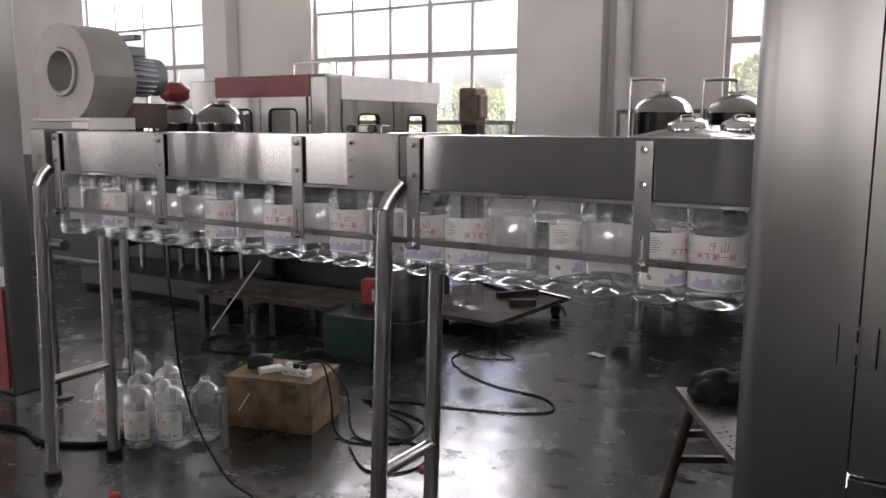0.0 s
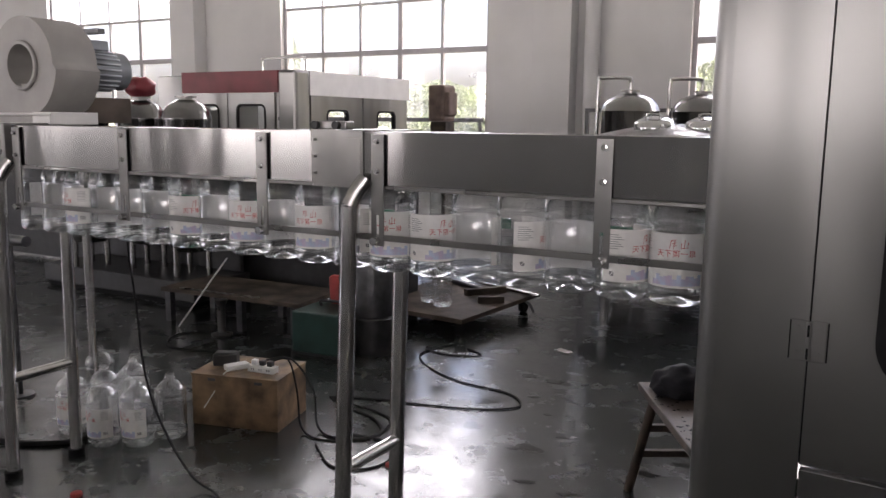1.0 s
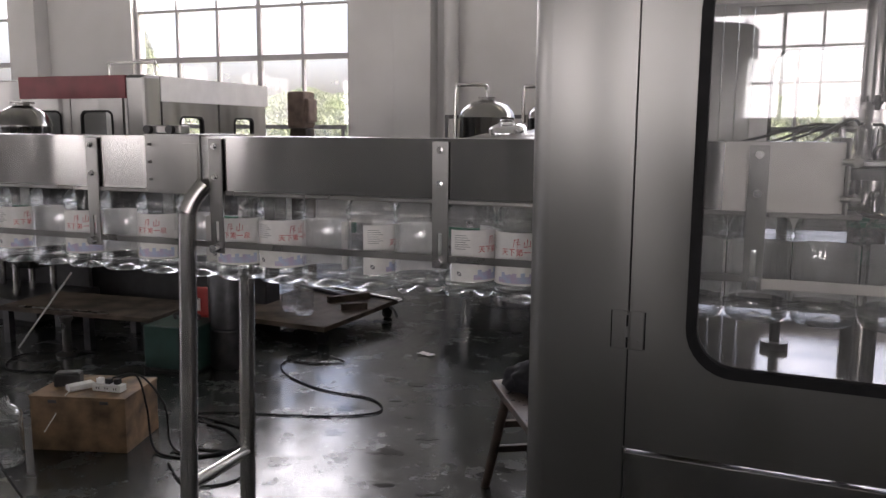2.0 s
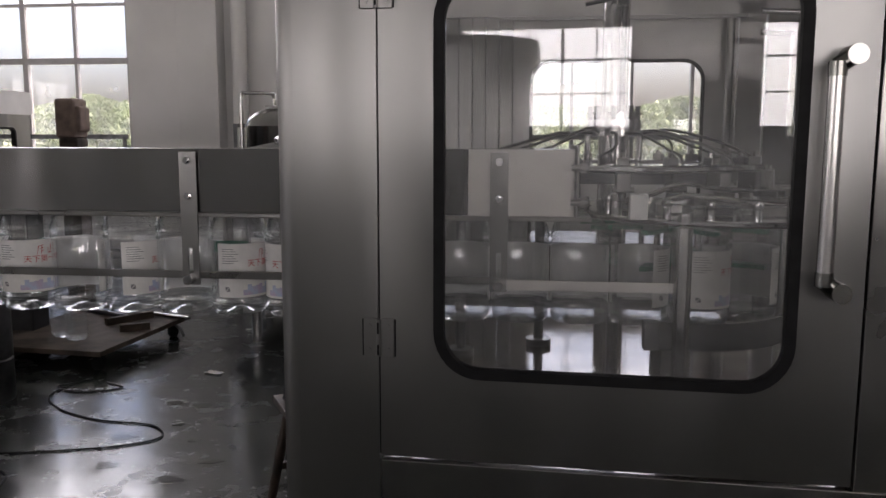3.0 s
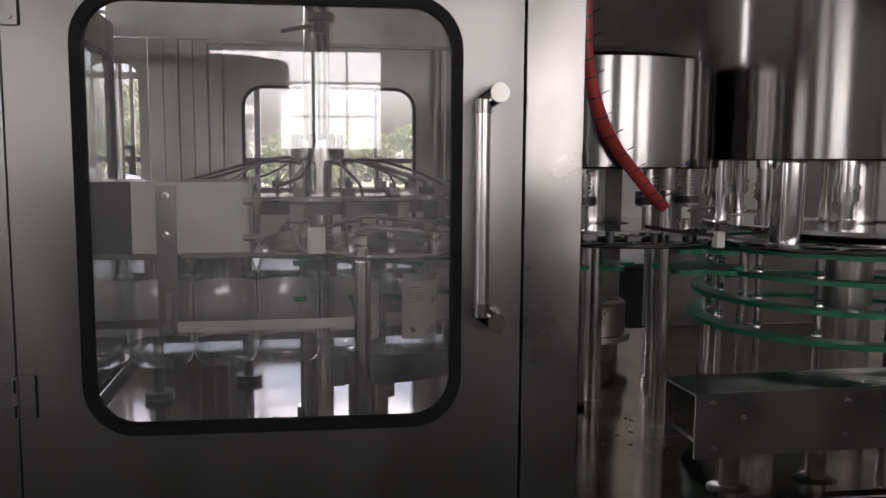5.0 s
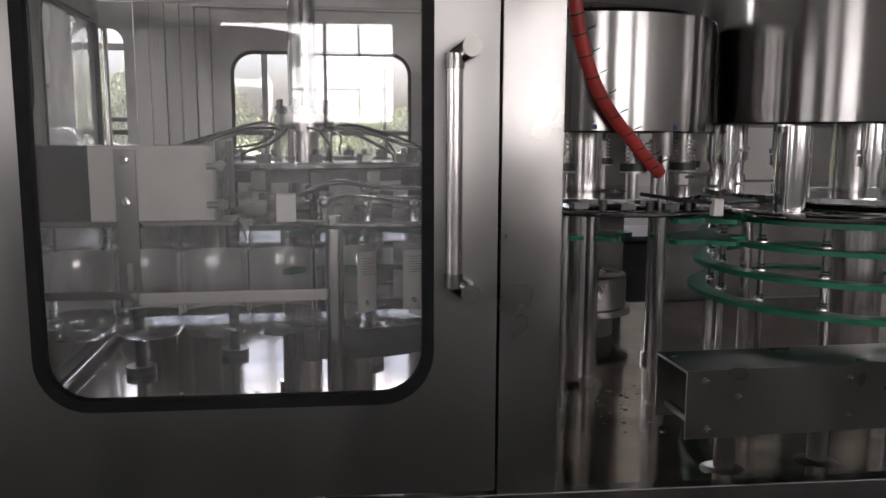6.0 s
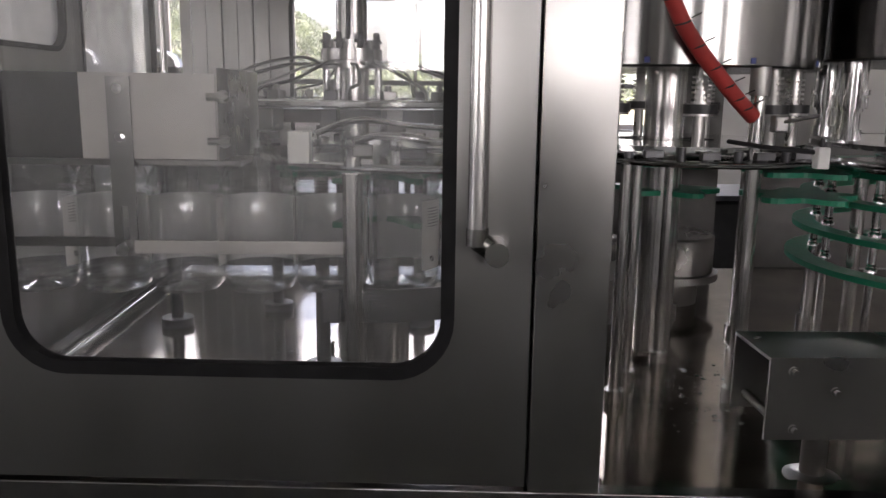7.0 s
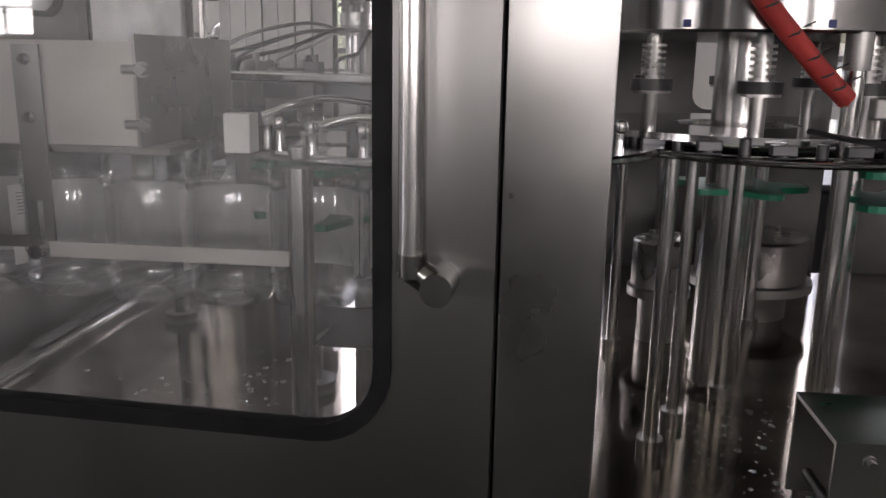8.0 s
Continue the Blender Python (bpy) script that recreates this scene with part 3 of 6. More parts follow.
# ---- air conveyor ----
LINE_Y, HANG_Z = 2.58, 1.036
PLATE_TOP, PLATE_BOT = 1.465, 1.312


def bolt(bm, x, y, z, r=0.008):
    cyl(bm, (x, y, z), (x, y - 0.004, z), r * 1.5, 12)
    cyl(bm, (x, y - 0.004, z), (x, y - 0.012, z), r, 6)


def conveyor():
    c = thing("air_conveyor", "brushed steel air conveyor hung with bottles", "conveyor")
    for x0, x1 in ((0.16, 1.655), (1.835, 3.49)):
        bm = B()
        box(bm, x0, 2.43, PLATE_BOT, min(x1, 3.245), 2.434, PLATE_TOP)
        part("front_plate", bm, STEEL_H, c)
        if x1 > 3:
            bm = B()
            box(bm, 3.246, 2.429, PLATE_BOT, x1, 2.434, PLATE_TOP)
            part("front_plate", bm, FILM_PLATE, c, "pale film-covered front plate")
        bm = B()
        box(bm, x0, 2.434, PLATE_TOP - 0.004, x1, 2.74, PLATE_TOP)
        part("top_plate", bm, STEEL_H, c)
        bm = B()
        box(bm, x0, 2.736, PLATE_BOT, x1, 2.74, PLATE_TOP - 0.004)
        part("back_plate", bm, STEEL_H, c)
        bm = B()
        box(bm, x0, 2.4245, PLATE_BOT - 0.012, x1 + (0.04 if x1 > 3 else 0), 2.54, PLATE_BOT - 0.0005, 0.002)
        box(bm, x0, 2.62, PLATE_BOT - 0.012, x1, 2.75, PLATE_BOT - 0.0005, 0.002)
        part("neck_rail", bm, STEEL_OLD, c)
    bm = B()
    box(bm, 1.650, 2.424, PLATE_BOT - 0.004, 1.840, 2.428, PLATE_TOP + 0.004, 0.001)
    box(bm, 1.650, 2.428, PLATE_TOP + 0.001, 1.840, 2.745, PLATE_TOP + 0.005)
    box(bm, 1.650, 2.741, PLATE_BOT, 1.840, 2.745, PLATE_TOP)
    box(bm, 1.653, 2.428, PLATE_BOT - 0.012, 1.838, 2.54, PLATE_BOT - 0.001)
    for z in (1.34, 1.39, 1.44):
        bolt(bm, 1.667, 2.424, z, 0.004)
    box(bm, 1.785, 2.4195, 1.318, 1.835, 2.4238, 1.445, 0.001)
    part("joint_cover", bm, STEEL_OLD, c, "dull steel joint cover with bolts")
    bm = B()
    box(bm, 1.70, 2.36, PLATE_TOP + 0.006, 1.83, 2.40, PLATE_TOP + 0.03, 0.004)
    part("joint_block", bm, STEEL_OLD, c)
    for x in (1.725, 1.80):
        bm = B()
        cyl(bm, (x, 2.38, PLATE_TOP + 0.018), (x, 2.345, PLATE_TOP + 0.018), 0.012, 12)
        part("knob", bm, BLACK, c, "black knob")
    bm = B()
    box(bm, 0.06, 2.40, 1.30, 0.156, 2.76, 1.475, 0.004)
    part("end_box", bm, STEEL_OLD, c, "dull steel end box")
    bm = B()
    box(bm, 3.4925, 2.40, PLATE_BOT, 3.498, 2.77, PLATE_TOP + 0.01, 0.001)
    for z in (1.347, 1.425):
        bolt(bm, 3.508, 2.40, z, 0.008)
        cyl(bm, (3.48, 2.395, z), (3.52, 2.395, z), 0.007, 10)
    part("end_plate", bm, STEEL_OLD, c)
    for x in (0.196, 0.81, 1.455, 1.895, 2.57, 3.318):
        bm = B()
        w = 0.021
        box(bm, x - w, 2.4185, 1.226, x + w, 2.4235, 1.458)
        box(bm, x - w, 2.4185, 1.165, x - 0.006, 2.4235, 1.226)
        box(bm, x + 0.006, 2.4185, 1.165, x + w, 2.4235, 1.226)
        box(bm, x - w, 2.4185, 1.135, x + w, 2.4235, 1.165)
        hanger = part("hanger", bm, STEEL_V, c)
        for z in (1.437, 1.352):
            bm = B()
            bolt(bm, x, 2.4185, z, 0.006)
            part("bolt", bm, CHROME, hanger)
        bm = B()
        cyl(bm, (x, 2.395, 1.15), (x, 2.43, 1.15), 0.012, 12)
        part("rail_bolt", bm, CHROME, hanger)
        bm = B()
        box(bm, x - w, 2.755, 1.135, x + w, 2.760, 1.458)
        part("hanger", bm, STEEL_V, c)
    for x0, x1, y in ((0.17, 3.30, 2.424), (0.17, 3.30, 2.735)):
        bm = B()
        box(bm, x0, y, 1.150, x1, y + 0.008, 1.168, 0.0015)
        part("guide_rail", bm, STEEL_OLD, c)
    bm = B()
    box(bm, 3.337, 2.404, 1.142, 3.715, 2.409, 1.166, 0.001)
    box(bm, 3.337, 2.409, 1.148, 3.715, 2.425, 1.160)
    part("guide_bar", bm, FILM_PLATE, c, "flat pale steel guide bar")
    for i in range(8):
        bm = B()
        x = 0.3 + 0.42 * i
        box(bm, x, 2.722, 1.172, x + 0.20, 2.732, 1.205, 0.002)
        part("green_strip", bm, GREEN, c, "green plastic guide strip")
    bm = B()
    cyl(bm, (3.30, 2.75, 1.156), (3.70, 2.75, 1.156), 0.008, 10)
    part("back_rod", bm, CHROME, c)
    # trestles
    for top, foot in (((1.822, 1.82), (1.775, 1.79)), ((0.126, 0.116), (0.075, 0.085))):
        for i, y in enumerate((2.385, 2.675)):
            bm = B()
            bend = 1.30 if i == 0 else 1.29
            pts = [(foot[i], y, 0.03), (top[i] * 0.97 + foot[i] * 0.03, y, bend - 0.05), (top[i] + 0.012, y + (0.015 if i == 0 else -0.01), bend - 0.01), (top[i] + 0.035, y + (0.036 if i == 0 else 0.06), bend + 0.03)]
            cyl(bm, pts[0], pts[1], 0.026, 24)
            tube(bm, pts[1:], 0.0255, 20, 6)
            leg = part("leg", bm, PIPE, c)
            bm = B()
            cyl(bm, (foot[i], y, 0.0), (foot[i], y, 0.03), 0.035, 16)
            part("foot", bm, RUBBER, leg, "black rubber foot")
        k = 0.43 / 1.25
        bm = B()
        x = foot[0] + (top[0] - foot[0]) * k
        cyl(bm, (x, 2.40, 0.432), (foot[1] + (top[1] - foot[1]) * k, 2.66, 0.432), 0.021, 20)
        part("crossbar", bm, PIPE, c)


def fan():
    f = thing("blower", "grey sheet-metal blower with electric motor on the conveyor", "fan", (0.0, 2.72, 1.475))
    bm = B()
    n, front, back = 72, [], []
    for i in range(n):
        a = 2 * math.pi * i / n
        r = 0.195 + 0.02 * (i / n)
        front.append(bm.verts.new((r * math.cos(a), -0.12, 0.235 + r * math.sin(a))))
        back.append(bm.verts.new((r * math.cos(a), 0.09, 0.235 + r * math.sin(a))))
    inner = [bm.verts.new((0.085 * math.cos(2 * math.pi * i / n), -0.12, 0.235 + 0.085 * math.sin(2 * math.pi * i / n))) for i in range(n)]
    deep = [bm.verts.new((0.065 * math.cos(2 * math.pi * i / n), -0.02, 0.235 + 0.065 * math.sin(2 * math.pi * i / n))) for i in range(n)]
    for i in range(n):
        j = (i + 1) % n
        bm.faces.new((front[i], front[j], back[j], back[i])).smooth = True
        bm.faces.new((front[j], front[i], inner[i], inner[j]))
        bm.faces.new((inner[j], inner[i], deep[i], deep[j])).smooth = True
    bm.faces.new(back)
    bm.faces.new(deep)
    box(bm, -0.19, -0.118, 0.0, 0.05, 0.088, 0.16)
    bmesh.ops.recalc_face_normals(bm, faces=bm.faces)
    part("scroll", bm, FAN_PAINT, f)
    bm = B()
    lathe(bm, [(0.083, 0.0), (0.100, 0.0), (0.103, 0.006), (0.098, 0.012), (0.086, 0.012), (0.083, 0.0)], 40)
    bmesh.ops.transform(bm, matrix=pose(0, -0.1205, 0.235, 90, 0, 0), verts=bm.verts)
    part("inlet_lip", bm, FAN_PAINT, f)
    bm = B()
    cyl(bm, (0, 0.09, 0.235), (0, 0.36, 0.235), 0.085, 28)
    fins = []
    for i in range(22):
        a = 2 * math.pi * i / 22
        d = Vector((math.cos(a), 0, math.sin(a)))
        fins.append((Vector((0, 0.12, 0.235)) + d * 0.088, Vector((0, 0.30, 0.235)) + d * 0.088))
    motor = part("motor", bm, MOTOR_PAINT, f, "grey finned electric motor")
    for p0, p1 in fins:
        bm = B()
        cyl(bm, p0, p1, 0.006, 5)
        part("fin", bm, MOTOR_PAINT, motor)
    bm = B()
    box(bm, -0.045, 0.16, 0.32, 0.05, 0.27, 0.365, 0.006)
    part("terminal_box", bm, MOTOR_PAINT, motor)
    bm = B()
    box(bm, -0.09, 0.10, 0.10, 0.09, 0.34, 0.112)
    for x in (-0.08, 0.08):
        box(bm, x - 0.01, 0.1, 0.0, x + 0.01, 0.34, 0.1)
    part("bracket", bm, RUSTY, f)
    bm = B()
    box(bm, 0.055, -0.13, -0.006, 0.17, 0.1, 0.045, 0.003)
    cyl(bm, (-0.2, -0.14, 0.035), (0.2, -0.14, 0.035), 0.006, 8)
    part("outlet_duct", bm, WHITE_PANEL, f, "pale grey outlet duct")


# ---- bottling machine ----
FX0, FX1, FRONT, REAR = 2.853, 7.4, 2.21, 4.08
DOOR = (3.078, 0.808, 4.049, 1.985)
PANE = (3.196, 0.988, 3.928, 1.822)
DECK_Z = 0.756


def hinge_mesh(bm, x, z):
    for s in (-1, 1):
        box(bm, x + s * 0.004, FRONT - 0.006, z - 0.042, x + s * 0.034, FRONT - 0.0005, z + 0.042, 0.0015)
        for dz in (-0.026, 0.026):
            cyl(bm, (x + s * 0.021, FRONT - 0.006, z + dz), (x + s * 0.021, FRONT - 0.009, z + dz), 0.005, 10)
    cyl(bm, (x, FRONT - 0.006, z - 0.04), (x, FRONT - 0.006, z + 0.04), 0.0055, 12)


def cabinet():
    m = thing("bottling_machine", "brushed stainless steel bottling machine with glazed doors", "machine")
    # round-nosed corner column
    bm = B()
    r, pts = 0.045, []
    for j in range(9):
        a = radians(180 + 90 * j / 8)
        pts.append((FX0 + r + r * math.cos(a), FRONT + r + r * math.sin(a)))
    pts += [(3.074, FRONT), (3.074, FRONT + 0.03), (FX0 + 0.03, FRONT + 0.03), (FX0 + 0.03, FRONT + 0.12), (FX0, FRONT + 0.12)]
    lo, hi = [bm.verts.new((x, y, 0.1)) for x, y in pts], [bm.verts.new((x, y, 2.12)) for x, y in pts]
    for i in range(len(pts)):
        j = (i + 1) % len(pts)
        bm.faces.new((lo[i], lo[j], hi[j], hi[i])).smooth = i < 8
    bm.faces.new(hi)
    bm.faces.new(list(reversed(lo)))
    bmesh.ops.recalc_face_normals(bm, faces=bm.faces)
    part("corner_column", bm, STEEL_V, m)
    bm = B()
    box(bm, 4.055, FRONT, DECK_Z + 0.012, 4.173, FRONT + 0.05, 2.12, 0.002)
    part("door_post", bm, STEEL_OLD, m, "scuffed steel door post")
    # dark strip added behind the gap at the post, as its shade
    bm = B()
    box(bm, 4.034, FRONT + 0.038, DECK_Z + 0.02, 4.057, FRONT + 0.046, 1.98)
    part("door_seal", bm, RUBBER, m, "black strip standing in for the shade in the door gap")
    bm = B()
    box(bm, 3.078, FRONT, 1.99, FX1, FRONT + 0.05, 2.12, 0.002)
    part("top_beam", bm, STEEL_H, m)
    bm = B()
    box(bm, 3.078, FRONT - 0.004, 0.58, FX1, FRONT + 0.03, 0.80, 0.002)
    box(bm, 3.078, FRONT + 0.035, 0.10, FX1, FRONT + 0.04, 0.58)
    part("base_panel", bm, STEEL_H, m)
    bm = B()
    box(bm, 4.20, FRONT + 0.031, DECK_Z - 0.03, FX1, FRONT + 0.30, DECK_Z + 0.006)
    part("deck_lip", bm, DECK, m)
    bm = B()
    box(bm, FX0 + 0.035, FRONT + 0.052, DECK_Z - 0.03, FX1, REAR - 0.01, DECK_Z, 0.002)
    box(bm, 4.184, FRONT + 0.002, DECK_Z - 0.03, FX1, FRONT + 0.05, DECK_Z + 0.011, 0.002)
    part("deck", bm, DECK, m, "wet steel deck with water drops")
    rng = random.Random(5)
    bm = B()
    for i in range(330):
        cx, cy = rng.choice(((3.45, 2.78), (3.5, 2.85), (3.35, 2.75), (4.5, 2.75), (4.52, 2.9), (4.47, 2.65), (3.8, 2.5), (4.95, 2.5)))
        x, y, q = cx + rng.gauss(0, 0.07), cy + rng.gauss(0, 0.11), 0.002 + 0.005 * rng.random() ** 2
        if FRONT + 0.06 < y < REAR - 0.1:
            lathe(bm, [(q, 0.0003), (q * 0.85, q * 0.25), (0, q * 0.4)], 8, (x, y, DECK_Z))
    part("water_drops", bm, CHROME, m, "scattered water drops")["kind"] = "stuff"
    bm = B()
    # dark strip added in the hinge-side gap, as its shade
    box(bm, 3.0743, FRONT + 0.004, 0.81, 3.0777, FRONT + 0.03, 1.985)
    part("door_seal", bm, RUBBER, m, "black strip standing in for the shade in the door gap")
    # the door
    door = thing("door", "", "")
    door.parent = m
    bm = B()
    panel_with_window(bm, *DOOR, *PANE, 0.10, FRONT, FRONT + 0.035)
    part("door_frame", bm, STEEL_V, door)
    bm = B()
    gasket(bm, *PANE, 0.10, 0.022, FRONT - 0.006, FRONT + 0.016)
    part("gasket", bm, RUBBER, door, "black rubber window gasket")
    bm = B()
    pane_mesh(bm, PANE[0] + 0.015, PANE[1] + 0.015, PANE[2] - 0.015, PANE[3] - 0.015, 0.085, FRONT + 0.012)
    pane = part("pane", bm, GLASS, door, "clear glass pane with smears and a painted reflection veil")
    pane.visible_shadow = False
    for z in (1.07, 1.79):
        bm = B()
        hinge_mesh(bm, 3.076, z)
        part("hinge", bm, STEEL_V, door, "steel butt hinge with screws")
        bm = B()
        for u in (-1, 1):
            box(bm, 3.076 + u * 0.0345, FRONT - 0.0035, z - 0.040, 3.076 + u * 0.0370, FRONT - 0.0004, z + 0.040)
        box(bm, 3.074, FRONT - 0.0135, z - 0.036, 3.078, FRONT - 0.0115, z - 0.014)
        box(bm, 3.074, FRONT - 0.0135, z + 0.010, 3.078, FRONT - 0.0115, z + 0.034)
        part("hinge_gap", bm, RUBBER, door, "dark gap round the hinge leaves")
    bm = B()
    hx, hy = 3.961, 2.1665
    cyl(bm, (hx, hy, 1.238), (hx, hy, 1.606), 0.0155, 24)
    handle = part("handle", bm, PIPE, door, "upright steel bar handle")
    for s, z in ((1, 1.606), (-1, 1.238)):
        bm = B()
        cyl(bm, (hx, hy, z - s * 0.004), (hx, hy, z + s * 0.022), 0.0172, 20)
        cyl(bm, (hx, hy + 0.001, z + s * 0.014), (hx + 0.032, hy + 0.004, z + s * 0.036), 0.0165, 20)
        cyl(bm, (hx + 0.030, 2.151, z + s * 0.034), (hx + 0.030, FRONT, z + s * 0.034), 0.0185, 24)
        part("handle_foot", bm, MOUNT, handle, "polished handle mount")
    # the front stands a few degrees out of square with the hall
    front = Matrix.Translation((3.076, FRONT, 0)) @ Matrix.Rotation(radians(-3.2), 4, "Z") @ Matrix.Diagonal((0.98, 1, 1, 1)) @ Matrix.Translation((-3.076, -FRONT, 0))
    for ob in list(m.children) + list(door.children) + list(handle.children):
        if ob.type == "MESH" and ob.name.split(".")[0] not in ("corner_column", "deck", "water_drops"):
            ob.data.transform(front)
    # left side wall: two glazed openings, with a gap below for the conveyor
    for (y0, y1, w0, w1, low) in ((2.34, 3.32, 2.44, 3.27, 1.50), (3.322, 4.06, 3.37, 4.045, 1.0)):
        bm = B()
        panel_with_window(bm, y0, low, y1, 2.05, w0, low + 0.03, w1, 1.92, 0.08, 0, 0.03)
        part("side_panel", swap_xy(bm, FX0), STEEL_V, m)
        bm = B()
        gasket(bm, w0, low + 0.03, w1, 1.92, 0.08, 0.014, -0.004, 0.034)
        part("gasket", swap_xy(bm, FX0), RUBBER, m)
        bm = B()
        pane_mesh(bm, w0 + 0.008, low + 0.038, w1 - 0.008, 1.912, 0.072, 0.015)
        part("pane", swap_xy(bm, FX0), SIDE_GLASS, m, "glass pane paled with a painted haze").visible_shadow = False
    bm = B()
    box(bm, FX0, FRONT + 0.125, 0.10, FX0 + 0.03, 4.05, 1.0)
    box(bm, FX0, 2.90, 1.0, FX0 + 0.03, 3.32, 1.50)
    part("side_panel", bm, STEEL_V, m)
    # rear frame
    for x0, x1, w0, w1 in ((3.30, 4.22, 3.37, 4.095),):
        bm = B()
        panel_with_window(bm, x0, 0.80, x1, 2.0, w0, 0.86, w1, 1.825, 0.09, REAR, REAR + 0.03)
        part("rear_door", bm, REAR_STEEL, m)
        bm = B()
        gasket(bm, w0, 0.86, w1, 1.825, 0.09, 0.014, REAR - 0.005, REAR + 0.01)
        part("gasket", bm, RUBBER, m)
    bm = B()
    box(bm, 4.225, REAR, 0.72, 4.33, REAR + 0.06, 2.05)
    box(bm, FX0, REAR, 2.005, FX1, REAR + 0.03, 2.75)
    box(bm, FX0, REAR, 0.1, FX1, REAR + 0.04, 0.72)
    box(bm, 7.25, REAR, 0.72, FX1, REAR + 0.06, 2.05)
    box(bm, 7.36, FRONT + 0.05, 0.1, 7.4, REAR, 2.05)
    part("rear_frame", bm, REAR_STEEL, m)
    bm = B()
    panel_with_window(bm, 2.79, 0.80, 3.005, 2.0, 2.815, 1.0, 2.968, 1.90, 0.06, REAR, REAR + 0.03)
    part("rear_door", bm, REAR_STEEL, m)
    bm = B()
    cyl(bm, (2.885, REAR + 0.05, 0.73), (2.885, REAR + 0.05, 2.0), 0.013, 14)
    part("rear_post", bm, PIPE, m)
    # unseen roof and upper sheets, added to keep light out of the bay
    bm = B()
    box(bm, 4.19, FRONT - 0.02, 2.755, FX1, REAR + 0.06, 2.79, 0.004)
    part("roof_panel", bm, BAY_STEEL, m, "unseen steel sheet added over the filler bay to shade it")
    bm = B()
    box(bm, 4.19, FRONT + 0.06, 2.125, FX1, FRONT + 0.09, 2.75, 0.002)
    part("upper_panel", bm, STEEL_H, m)
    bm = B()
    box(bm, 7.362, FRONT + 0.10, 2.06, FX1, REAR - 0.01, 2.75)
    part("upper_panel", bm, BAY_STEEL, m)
    # folded corner sheet beside the rear door
    bm = B()
    for i in range(5):
        x = 3.01 + 0.058 * i
        box(bm, x, REAR - 0.012 - 0.006 * (i % 2), 0.80, x + 0.0565, REAR + 0.02, 2.0, 0.004)
    part("corner_sheet", bm, STEEL_V, m, "folded upright steel sheet")
    # bay rear doors, their shade painted in by the darker sheet colour
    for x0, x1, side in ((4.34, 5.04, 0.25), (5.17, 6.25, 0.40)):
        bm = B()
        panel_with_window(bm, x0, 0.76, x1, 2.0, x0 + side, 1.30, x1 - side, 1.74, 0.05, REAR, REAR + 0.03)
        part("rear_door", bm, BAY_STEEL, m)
    bm = B()
    cyl(bm, (4.18, 4.03, 0.95), (4.18, 4.03, 1.98), 0.016, 14)
    box(bm, 3.23, 4.05, 1.985, 4.25, 4.07, 2.0)
    part("rear_rail", bm, STEEL_V, m)
    bm = B()
    cyl(bm, (2.98, 2.3, 0.775), (2.98, 4.0, 0.775), 0.012, 10)
    box(bm, 2.92, 2.92, DECK_Z + 0.004, 2.96, 4.0, DECK_Z + 0.03)
    part("drain_strip", bm, STEEL_H, m)
    for y in (2.35, 3.95):
        for x in (2.95, 5.0, 7.3):
            bm = B()
            cyl(bm, (x, y, 0.0), (x, y, 0.12), 0.03, 12)
            part("foot", bm, STEEL_OLD, m)
    return m


STAR = (3.78, 2.80, 0.22)
RINSE = (3.66, 3.36)


def post(bm, x, y, z0, z1, r=0.013, collar=True):
    cyl(bm, (x, y, z0), (x, y, z1), r, 16)
    if collar:
        cyl(bm, (x, y, z0), (x, y, z0 + 0.028), r + 0.011, 16)


